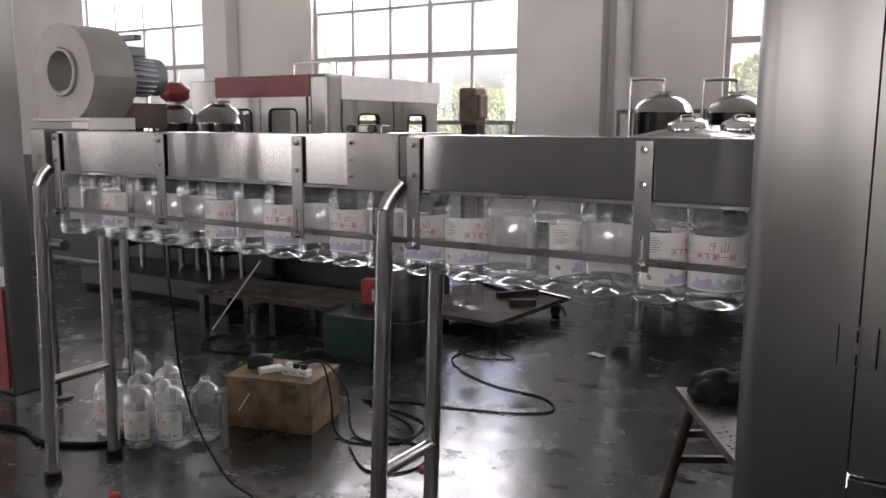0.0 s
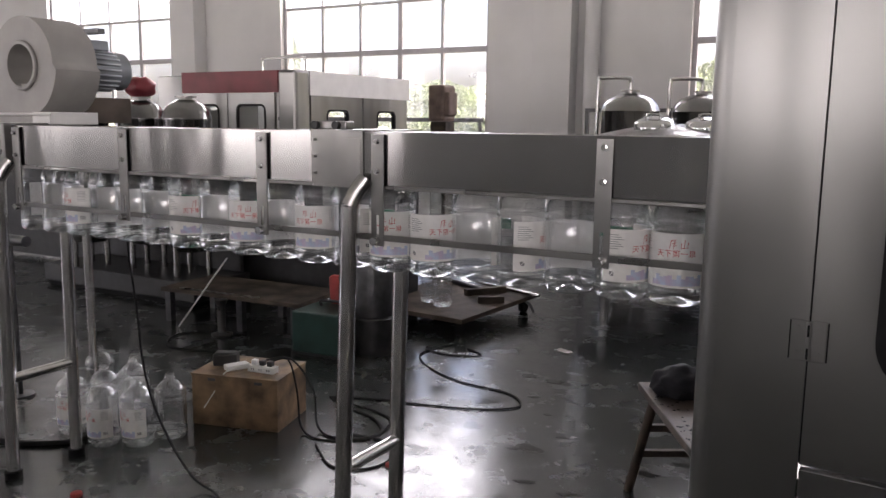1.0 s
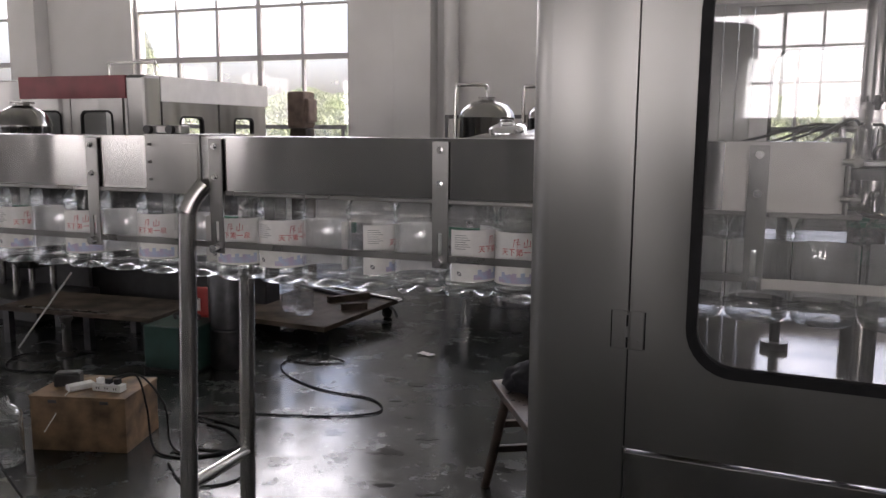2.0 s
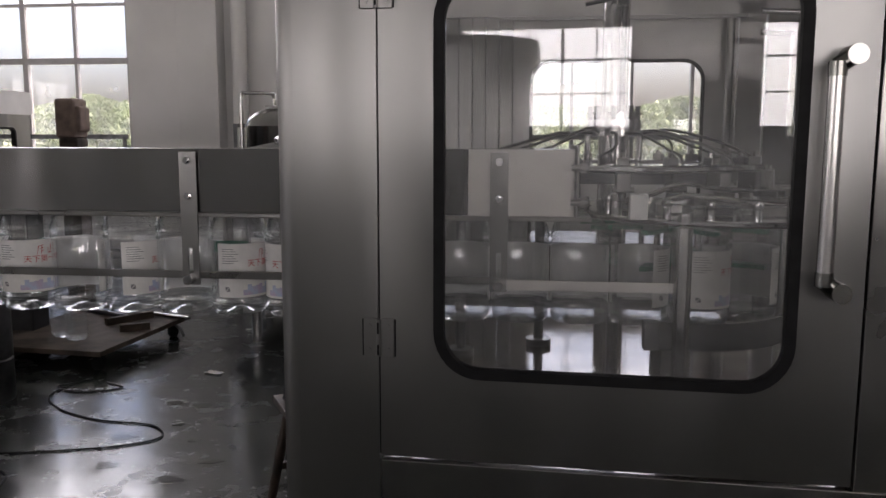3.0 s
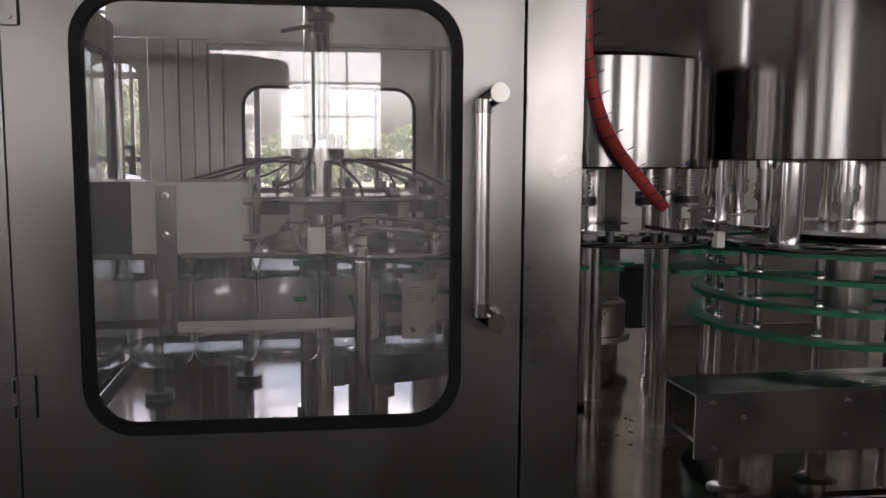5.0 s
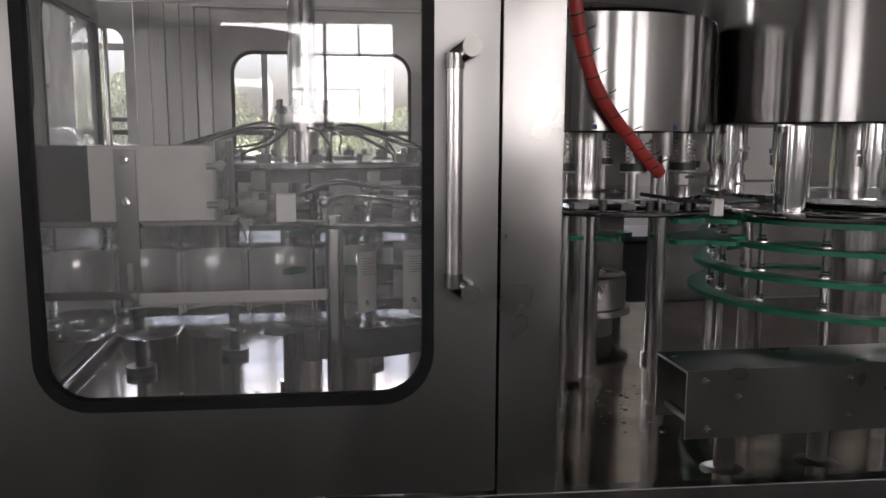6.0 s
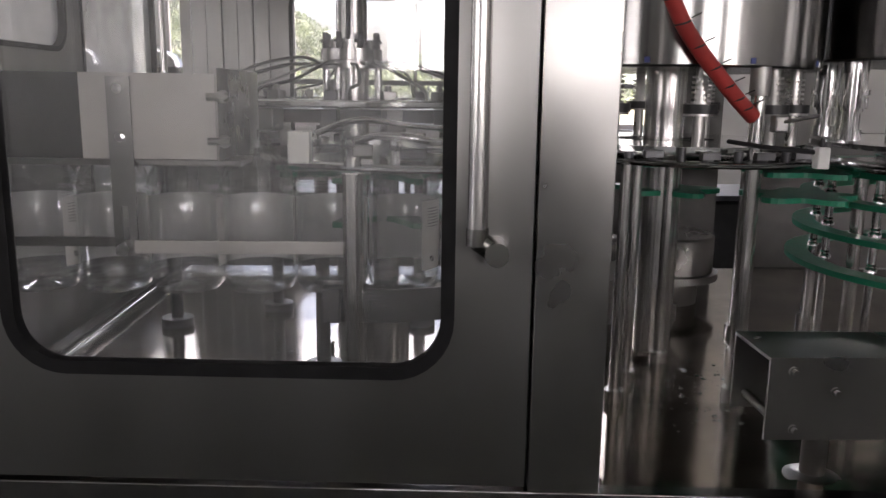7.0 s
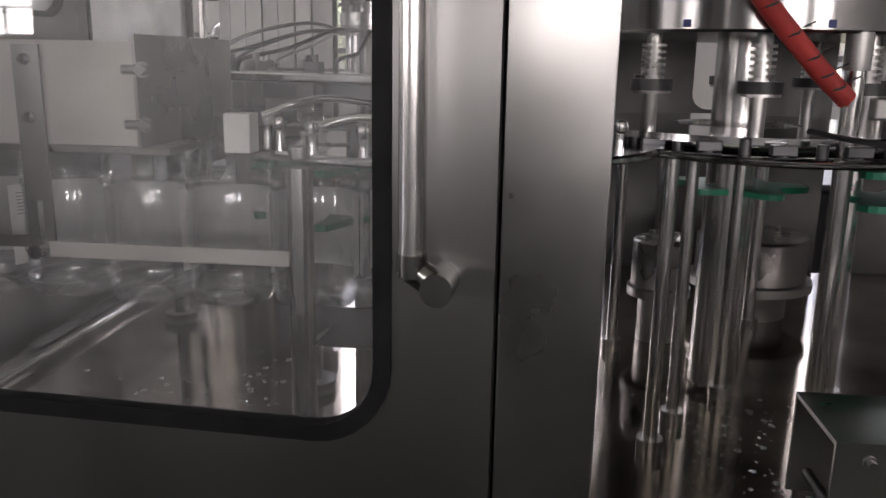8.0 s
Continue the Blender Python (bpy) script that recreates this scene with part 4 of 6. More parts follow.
def infeed_star():
    """Fixed neck table, posts and guards round the infeed star."""
    t = thing("infeed_table", "steel neck table on posts with chrome clamps", "machine table")
    bm = B()
    lathe(bm, [(0.10, 1.292), (0.40, 1.292), (0.405, 1.296), (0.405, 1.302), (0.40, 1.306), (0.10, 1.306), (0.10, 1.292)], 56, (3.90, 2.81, 0))
    part("neck_plate", bm, CHROME, t, "polished round steel plate")
    for x, y, r in ((3.734, 2.40, 0.019), (3.61, 3.02, 0.014), (4.11, 2.62, 0.016), (4.14, 3.05, 0.014), (3.86, 3.26, 0.016)):
        bm = B()
        post(bm, x, y, DECK_Z, 1.292, r)
        cyl(bm, (x, y, 1.306), (x, y, 1.322), 0.016, 12)
        part("post", bm, PIPE, t)
    bm = B()
    cyl(bm, (STAR[0], STAR[1], DECK_Z), (STAR[0], STAR[1], 1.0), 0.055, 28)
    cyl(bm, (STAR[0], STAR[1], 1.0), (STAR[0], STAR[1], 1.285), 0.03, 20)
    part("column", bm, PIPE, t)
    bm = B()
    n, a0, a1 = 28, radians(-106), radians(-8)
    rows = []
    for i in range(n + 1):
        a = a0 + (a1 - a0) * i / n
        c, s = math.cos(a), math.sin(a)
        rows.append([bm.verts.new((STAR[0] + q * c, STAR[1] + q * s, z)) for q, z in ((0.297, 0.985), (0.303, 0.985), (0.303, 1.053), (0.297, 1.053))])
    for a, b in zip(rows, rows[1:]):
        for k in range(4):
            bm.faces.new((a[k], a[(k + 1) % 4], b[(k + 1) % 4], b[k])).smooth = k in (1, 3)
    bm.faces.new(rows[0])
    bm.faces.new(list(reversed(rows[-1])))
    bmesh.ops.recalc_face_normals(bm, faces=bm.faces)
    part("curved_guard", bm, DARK_METAL, t, "curved dull steel bottle guard")
    bm = B()
    box(bm, 3.665, 2.49, 0.985, 3.70, 2.53, 1.055, 0.003)
    part("guard_clamp", bm, DARK_METAL, t)
    bm = B()
    cyl(bm, (3.745, 2.39, 1.025), (3.765, 2.52, 1.025), 0.007, 10)
    part("guard_rod", bm, CHROME, t)
    for x, y in ((3.625, 2.85), (3.863, 3.266), (3.154, 3.249), (3.42, 3.42)):
        bm = B()
        cyl(bm, (x, y, DECK_Z), (x, y, DECK_Z + 0.025), 0.045, 24)
        cyl(bm, (x, y, DECK_Z + 0.02), (x, y, 1.28), 0.017, 16)
        part("foot_post", bm, DARK_METAL, t)
    rng = random.Random(3)
    for i in range(9):
        a = radians(200 + 18 * i)
        x, y = 3.90 + 0.33 * math.cos(a), 2.81 + 0.33 * math.sin(a)
        bm = B()
        cyl(bm, (x, y, 1.306), (x, y, 1.326), 0.010, 10)
        lathe(bm, [(0.0, 0.0), (0.011, 0.004), (0.014, 0.012), (0.011, 0.020), (0, 0.024)], 12, (x, y, 1.326))
        part("ball_knob", bm, CHROME, t)
    bm = B()
    box(bm, 3.615, 2.42, 1.307, 3.655, 2.46, 1.365, 0.002)
    part("block", bm, WHITE_PLASTIC, t, "pale plastic block")
    bm = B()
    tube(bm, [(3.66, 2.46, 1.36), (3.74, 2.50, 1.385), (3.84, 2.60, 1.37), (3.95, 2.7, 1.36)], 0.006, 8)
    tube(bm, [(3.70, 2.62, 1.33), (3.78, 2.6, 1.35), (3.9, 2.56, 1.34), (4.0, 2.6, 1.33)], 0.008, 8)
    part("guide_wire", bm, CHROME, t)
    for i in range(6):
        a = radians(205 + 26 * i)
        x, y = 3.90 + 0.27 * math.cos(a), 2.81 + 0.27 * math.sin(a)
        bm = B()
        box(bm, x - 0.03, y - 0.012, 1.308, x + 0.03, y + 0.012, 1.322 + 0.015 * rng.random(), 0.002)
        part("clamp", bm, STEEL_OLD if i % 2 else DARK_METAL, t)
    s = thing("star_wheel", "green plastic star wheel carrying bottles", "star wheel", (STAR[0], STAR[1], 0))
    for z in (1.165, 1.255):
        bm = B()
        n, lo, hi = 162, [], []
        for i in range(n):
            a = 2 * math.pi * i / n
            u = (a / (0.147 / STAR[2])) % 1.0
            r = STAR[2] + 0.035 - 0.105 * max(0, 1 - (abs(u - 0.5) / 0.42) ** 2) ** 0.5
            lo.append(bm.verts.new((r * math.cos(a), r * math.sin(a), z)))
            hi.append(bm.verts.new((r * math.cos(a), r * math.sin(a), z + 0.012)))
        for i in range(n):
            bm.faces.new((lo[i], lo[(i + 1) % n], hi[(i + 1) % n], hi[i]))
        bm.faces.new(hi)
        bm.faces.new(list(reversed(lo)))
        part("star_plate", bm, GREEN, s)
    bm = B()
    for i in range(5):
        a = 2 * math.pi * i / 5
        cyl(bm, (0.09 * math.cos(a), 0.09 * math.sin(a), 1.177), (0.09 * math.cos(a), 0.09 * math.sin(a), 1.255), 0.008, 10)
    part("spacer", bm, CHROME, s)
    return t, s


def rinser():
    """Turning ring of grippers under a hub with hoses."""
    r = thing("rinser_carousel", "steel rinser carousel with hub, hoses and grippers", "carousel", (RINSE[0], RINSE[1], 0))
    bm = B()
    lathe(bm, [(0.30, 1.398), (0.50, 1.398), (0.505, 1.402), (0.505, 1.412), (0.50, 1.416), (0.30, 1.416), (0.30, 1.398)], 64)
    part("ring", bm, CHROME, r)
    bm = B()
    lathe(bm, [(0.05, 1.36), (0.42, 1.36), (0.42, 1.392), (0.05, 1.392)], 48)
    part("drive_disc", bm, DARK_METAL, r)
    bm = B()
    lathe(bm, [(0.0, 1.50), (0.098, 1.50), (0.098, 1.522), (0.09, 1.524), (0.09, 1.555), (0.075, 1.558), (0.075, 1.58), (0.045, 1.585), (0.042, 2.35), (0, 2.35)], 40)
    part("hub", bm, PIPE, r, "round steel hose hub on a shaft")
    bm = B()
    cyl(bm, (0.02, -0.06, 1.58), (0.02, -0.06, 1.93), 0.006, 10)
    cyl(bm, (-0.10, -0.07, 1.925), (0.0, -0.06, 1.945), 0.007, 10)
    cyl(bm, (0.02, -0.06, 1.92), (0.02, -0.06, 1.965), 0.02, 14)
    box(bm, -0.015, -0.085, 1.955, 0.07, -0.035, 1.985, 0.008)
    cyl(bm, (0.0, -0.06, 1.98), (-0.03, -0.06, 2.03), 0.008, 10)
    part("air_valve", bm, DARK_METAL, r, "dark air valve on a thin feed rod")
    bm = B()
    cyl(bm, (0, 0, DECK_Z), (0, 0, 1.50), 0.05, 24)
    part("shaft", bm, PIPE, r)
    for i in range(8):
        a = 2 * math.pi * i / 8
        c, s = math.cos(a), math.sin(a)
        bm = B()
        cyl(bm, (0.078 * c, 0.078 * s, 1.555), (0.078 * c, 0.078 * s, 1.60), 0.009, 10)
        cyl(bm, (0.078 * c, 0.078 * s, 1.572), (0.078 * c, 0.078 * s, 1.58), 0.016, 6)
        part("hose_fitting", bm, DARK_METAL, r)
        if i % 2 == 0:
            bm = B()
            cyl(bm, (0.085 * c, 0.085 * s, 1.392), (0.085 * c, 0.085 * s, 1.50), 0.011, 12)
            part("pillar", bm, CHROME, r)
    rng = random.Random(31)
    for i in range(14):
        a = 2 * math.pi * (i + 0.4 + rng.uniform(-0.15, 0.15)) / 14
        c, s = math.cos(a), math.sin(a)
        bm = B()
        j, u = rng.uniform(-0.022, 0.022), rng.uniform(-0.035, 0.035)
        tube(bm, [(0.095 * c, 0.095 * s, 1.512), (0.19 * c - u * s, 0.19 * s + u * c, 1.514 + j * 0.6), (0.33 * c - 1.3 * u * s, 0.33 * s + 1.3 * u * c, 1.478 + j), (0.43 * c, 0.43 * s, 1.442), (0.45 * c, 0.45 * s, 1.416)], 0.0046, 8, 6)
        part("hose", bm, BLACK if i % 3 else STEEL_OLD, r)
    for i in range(21):
        a = 2 * math.pi * i / 21
        m = Matrix.Rotation(a, 4, "Z")
        bm = B()
        box(bm, 0.44, -0.016, 1.416, 0.475, 0.016, 1.438, 0.002)
        box(bm, 0.46, -0.02, 1.345, 0.515, 0.02, 1.396, 0.003)
        box(bm, 0.505, -0.034, 1.325, 0.585, -0.020, 1.343, 0.002)
        box(bm, 0.505, 0.020, 1.325, 0.585, 0.034, 1.343, 0.002)
        cyl(bm, (0.50, -0.03, 1.35), (0.50, 0.03, 1.35), 0.008, 8)
        cyl(bm, (0.455, 0, 1.438), (0.455, 0, 1.452), 0.008, 6)
        bmesh.ops.transform(bm, matrix=m, verts=bm.verts)
        part("gripper", bm, DARK_METAL if i % 2 else STEEL_OLD, r)
    return r


def valve_mesh(bm, x, y, top, spring):
    if spring:
        cyl(bm, (x, y, 1.33), (x, y, top), 0.013, 12)
        for i in range(6):
            lathe(bm, [(0.014, -0.002), (0.021, -0.002), (0.021, 0.003), (0.014, 0.003), (0.014, -0.002)], 14, (x, y, top - 0.02 - 0.011 * i))
        cyl(bm, (x, y, 1.395), (x, y, 1.412), 0.034, 18)
    else:
        cyl(bm, (x, y, 1.455), (x, y, top), 0.030, 20)
        cyl(bm, (x, y, 1.444), (x, y, 1.457), 0.037, 20)
        cyl(bm, (x, y, 1.412), (x, y, 1.440), 0.034, 20)
        cyl(bm, (x, y, 1.405), (x, y, 1.445), 0.026, 16)
        cyl(bm, (x, y, 1.362), (x, y, 1.405), 0.021, 16)
        cyl(bm, (x, y, 1.335), (x, y, 1.362), 0.027, 16)


DRUM_A, DRUM_B = (4.475, 2.985, 0.352), (5.325, 2.93, 0.475)


def carousel(name, at, bottom, top, count, spring, label):
    x, y, r = at
    d = thing(name, label, "carousel", (x, y, 0))
    bm = B()
    lathe(bm, [(0, bottom), (r - 0.006, bottom), (r, bottom + 0.005), (r, top - 0.01), (r - 0.01, top), (r * 0.3, top + 0.05), (0, top + 0.05)], 72)
    part("drum", bm, DRUM, d, "polished steel drum")
    bm = B()
    cyl(bm, (0, 0, DECK_Z + 0.02), (0, 0, bottom), 0.05 if spring else 0.085, 28)
    part("column", bm, PIPE, d)
    for i in range(count):
        a = 2 * math.pi * (i + 0.3) / count
        bm = B()
        valve_mesh(bm, (r - 0.055) * math.cos(a), (r - 0.055) * math.sin(a), bottom, spring)
        part("valve", bm, CHROME if not spring else STEEL_OLD, d)
        if spring:
            bm = B()
            cyl(bm, ((r - 0.055) * math.cos(a), (r - 0.055) * math.sin(a), 1.40), ((r - 0.055) * math.cos(a), (r - 0.055) * math.sin(a), 1.42), 0.037, 18)
            part("collar", bm, BLACK, d, "black plastic collar")
            bm = B()
            b = a + 0.26
            mm = Matrix.Rotation(b, 4, "Z")
            box(bm, r - 0.002, -0.006, bottom + 0.008, r + 0.001, 0.006, bottom + 0.02)
            bmesh.ops.transform(bm, matrix=mm, verts=bm.verts)
            part("number_sticker", bm, NUMBER_BLUE, d, "small blue sticker")
    bm = B()
    lathe(bm, [(r * 0.35, 1.318), (r * 0.95, 1.318), (r * 0.95, 1.330), (r * 0.35, 1.330), (r * 0.35, 1.318)], 48)
    part("lower_disc", bm, CHROME, d)
    return d


def filler_bay():
    t = thing("filler_table", "steel bed plates on posts in the filler bay", "machine table")
    for cx, cy, r, z in ((4.52, 2.90, 0.33, 1.303), (5.02, 2.66, 0.24, 1.296), (5.5, 2.8, 0.5, 1.301)):
        bm = B()
        lathe(bm, [(0.12, z - 0.012), (r, z - 0.012), (r + 0.004, z - 0.008), (r + 0.004, z - 0.002), (r, z), (0.12, z), (0.12, z - 0.012)], 56, (cx, cy, 0))
        part("neck_plate", bm, CHROME, t)
    posts = ((4.578, 2.67, 0.016), (4.482, 2.93, 0.013), (4.464, 3.10, 0.013), (4.30, 2.66, 0.013), (4.36, 2.79, 0.012), (4.70, 2.95, 0.020), (4.78, 3.18, 0.016), (4.28, 3.2, 0.013), (4.93, 2.86, 0.016), (4.40, 3.35, 0.014), (4.66, 3.42, 0.016), (5.05, 3.3, 0.016))
    for x, y, r in posts:
        bm = B()
        post(bm, x, y, DECK_Z, 1.292 if y > 2.74 or x < 4.5 else 1.49, r)
        part("post", bm, PIPE, t)
    bm = B()
    cyl(bm, (4.92, 2.64, 1.297), (4.92, 2.64, 1.515), 0.044, 28)
    part("chrome_column", bm, CHROME, t, "thick polished steel column")
    bm = B()
    cyl(bm, (4.578, 2.67, 1.44), (4.578, 2.67, 1.50), 0.021, 16)
    part("collar", bm, STEEL_OLD, t)
    for x, y, r, z in ((4.694, 3.576, 0.15, 0.986), (4.40, 3.30, 0.07, 1.02)):
        bm = B()
        lathe(bm, [(0, z - 0.12), (r, z - 0.12), (r, z - 0.006), (r - 0.006, z), (0, z)], 36, (x, y, 0))
        lathe(bm, [(0, z - 0.145), (r * 1.12, z - 0.145), (r * 1.12, z - 0.122), (0, z - 0.122)], 36, (x, y, 0))
        cyl(bm, (x, y, DECK_Z), (x, y, z - 0.146), r * 0.7, 24)
        for k in range(4):
            a = k * math.pi / 2 + 0.5
            cyl(bm, (x + r * 0.6 * math.cos(a), y + r * 0.6 * math.sin(a), z), (x + r * 0.6 * math.cos(a), y + r * 0.6 * math.sin(a), z + 0.012), 0.008, 8)
        part("bearing_housing", bm, STEEL_OLD, t, "round steel bearing housing")
    for x, y, r, z in ((4.50, 3.02, 0.10, 1.19), (4.50, 3.02, 0.10, 1.262), (4.74, 2.78, 0.095, 1.205), (4.74, 2.78, 0.095, 1.262)):
        bm = B()
        n, lo, hi = 64, [], []
        for i in range(n):
            a = 2 * math.pi * i / n
            q = r * (1.15 + 0.28 * math.cos(5 * a))
            lo.append(bm.verts.new((x + q * math.cos(a), y + q * math.sin(a), z)))
            hi.append(bm.verts.new((x + q * math.cos(a), y + q * math.sin(a), z + 0.012)))
        for i in range(n):
            bm.faces.new((lo[i], lo[(i + 1) % n], hi[(i + 1) % n], hi[i]))
        bm.faces.new(hi)
        bm.faces.new(list(reversed(lo)))
        part("star_plate", bm, GREEN, t, "green plastic star plate")
    for i, z in enumerate((1.255, 1.185, 1.105, 1.02)):
        bm = B()
        r0, r1 = 0.395 + 0.008 * i, 0.44 + 0.012 * i
        lathe(bm, [(r0, z), (r1, z), (r1, z + 0.014), (r0, z + 0.014), (r0, z)], 64, (5.30, 2.90, 0))
        part("guide_ring", bm, GREEN, t, "green plastic guide ring")
    for i in range(9):
        a = radians(150 + 25 * i)
        x, y = 5.30 + 0.405 * math.cos(a), 2.90 + 0.405 * math.sin(a)
        bm = B()
        cyl(bm, (x, y, DECK_Z), (x, y, 1.285), 0.010, 12)
        for z in (1.269, 1.199, 1.119, 1.034):
            lathe(bm, [(0.0, 0.0), (0.015, 0.0), (0.015, 0.008), (0.009, 0.014), (0.012, 0.02), (0, 0.028)], 10, (x, y, z))
        part("ring_post", bm, CHROME, t)
    bm = B()
    box(bm, 4.435, 2.195, 0.872, 4.915, 2.200, 1.016)
    box(bm, 4.435, 2.200, 1.010, 6.4, 2.345, 1.016)
    box(bm, 4.435, 2.340, 0.872, 6.4, 2.345, 1.010)
    box(bm, 4.925, 2.199, 0.878, 6.4, 2.204, 1.010)
    for x, z in ((4.475, 0.993), (4.549, 0.957), (4.483, 0.891), (4.80, 0.985), (4.80, 0.905)):
        bolt(bm, x, 2.195, z, 0.0055)
    ob = part("outfeed_conveyor_cover", bm, STEEL_OLD, t, "boxy dull steel cover with bolts")
    bm = B()
    box(bm, 4.915, 2.188, 0.865, 4.925, 2.203, 1.019)
    part("cover_edge", bm, DARK_METAL, t)
    bm = B()
    cyl(bm, (4.46, 2.205, 0.90), (4.46, 2.338, 0.90), 0.008, 10)
    part("cover_rod", bm, STEEL_OLD, t)
    for x, y in ((4.57, 2.28), (4.80, 2.29), (5.1, 2.28)):
        bm = B()
        cyl(bm, (x, y, DECK_Z + 0.012), (x, y, 0.87), 0.022, 16)
        lathe(bm, [(0.05, 0), (0.05, 0.008), (0.03, 0.016), (0, 0.016)], 20, (x, y, DECK_Z))
        part("cover_foot", bm, STEEL_OLD, t)
    bm = B()
    box(bm, 4.610, 2.453, 1.304, 4.634, 2.477, 1.345, 0.003)
    part("sensor_block", bm, WHITE_PLASTIC, t, "pale plastic sensor block")
    bm = B()
    cyl(bm, (4.622, 2.465, 1.345), (4.622, 2.465, 1.362), 0.005, 8)
    tube(bm, [(4.612, 2.47, 1.335), (4.54, 2.52, 1.34), (4.50, 2.62, 1.345)], 0.005, 6)
    part("sensor_cable", bm, BLACK, t)
    bm = B()
    box(bm, 4.592, 2.61, 1.365, 4.622, 2.64, 1.40, 0.004)
    cyl(bm, (4.605, 2.62, 1.385), (4.66, 2.56, 1.402), 0.004, 8)
    part("valve_actuator", bm, STEEL_OLD, t, "small steel pneumatic valve")
    rng = random.Random(8)
    for i in range(16):
        a = radians(175 + 12 * i)
        x, y = 4.52 + 0.28 * math.cos(a), 2.90 + 0.28 * math.sin(a)
        bm = B()
        cyl(bm, (x, y, 1.303), (x, y, 1.315 + 0.015 * rng.random()), 0.010, 8)
        if i % 2:
            box(bm, x - 0.02, y - 0.01, 1.305, x + 0.02, y + 0.012, 1.322, 0.002)
        part("clamp", bm, DARK_METAL, t)
    # pipe frame behind the drums
    bm = B()
    for z in (1.88, 1.96):
        tube(bm, [(4.25, 3.85, z + 0.02), (4.6, 3.85, z), (5.02, 3.85, z - 0.02), (5.05, 3.85, z - 0.06), (5.05, 3.85, z - 0.22)], 0.012, 8, 5)
    part("pipe_frame", bm, PIPE, t)
    # red hose
    h = thing("red_hose", "red ribbed hose with cable ties", "hose")
    line = [(4.275, 2.50, 2.10), (4.278, 2.51, 1.86), (4.30, 2.53, 1.72), (4.37, 2.57, 1.58), (4.49, 2.63, 1.46), (4.565, 2.66, 1.395)]
    bm = B()
    tube(bm, line, 0.0165, 16, 8)
    part("tube", bm, RED, h)
    for q in smooth_path(line, 3)[1:-1]:
        bm = B()
        d = Vector((0.2, 0.12, -0.6)).normalized()
        cyl(bm, q - d * 0.002, q + d * 0.002, 0.0175, 16)
        cyl(bm, q + Vector((0.015, -0.008, 0.008)), q + Vector((0.032, -0.016, 0.017)), 0.0014, 5)
        part("cable_tie", bm, BLACK, h)


def line_place(u):
    """The place of a bottle that has gone u metres along the line and round the star."""
    if u <= STAR[0]:
        return u, LINE_Y, 0.0
    a = (u - STAR[0]) / STAR[2]
    return STAR[0] + STAR[2] * math.sin(a), STAR[1] - STAR[2] * math.cos(a), math.degrees(a)


PITCH, FIRST = 0.147, 2.72
TURNS = {0: 8, -1: 75, -2: 190, -3: 105, -4: 165, -5: 60, -6: 15, -7: 150, -8: 10, -9: 200, -10: 20, 1: 160, 2: 185, 3: 170, 4: 180, 5: 175, 6: 120, 7: 60, 8: 90, 9: 20}
LINE_BOTTLES = []


def line_bottles():
    rng = random.Random(11)
    for i in range(-18, 9):
        turn = TURNS.get(i, rng.random() * 360)
        x, y, a = line_place(FIRST + PITCH * i)
        LINE_BOTTLES.append((i, turn, bottle(x, y, HANG_Z, turn + a, "bottles hanging on the line")))


# ---- things on the floor and behind ----
def floor_bottles():
    rng = random.Random(2)
    for x, y, lab in ((0.09, 2.82, 1), (0.225, 2.90, 1), (-0.163, 2.846, 1), (0.285, 3.045, 0), (0.056, 2.967, 1), (-0.092, 2.976, 1), (-0.07, 3.128, 1), (-0.396, 3.18, 0)):
        bottle(x, y, 0.0, rng.random() * 360, "bottles on the floor", bool(lab), "clear empty plastic bottle standing on the floor")
    bottle(0.34, 5.56, 0.1505, 40, "bottles on the trolley", False, "clear empty plastic bottle standing on the trolley")
    bottle(0.19, 5.64, 0.1505, 190, "bottles on the trolley", False, "clear empty plastic bottle standing on the trolley")
    for x, y in ((0.445, 2.41), (1.37, 3.29)):
        bm = B()
        lathe(bm, [(0, 0.016), (0.018, 0.016), (0.021, 0.013), (0.022, 0.0), (0, 0.0)], 24)
        for i in range(24):
            a = 2 * math.pi * i / 24
            cyl(bm, (0.0215 * math.cos(a), 0.0215 * math.sin(a), 0), (0.0215 * math.cos(a), 0.0215 * math.sin(a), 0.013), 0.0015, 4)
        solo("red_screw_cap", bm, RED, "red plastic screw cap lying on the floor", "bottle cap", (x, y, 0), group="caps")


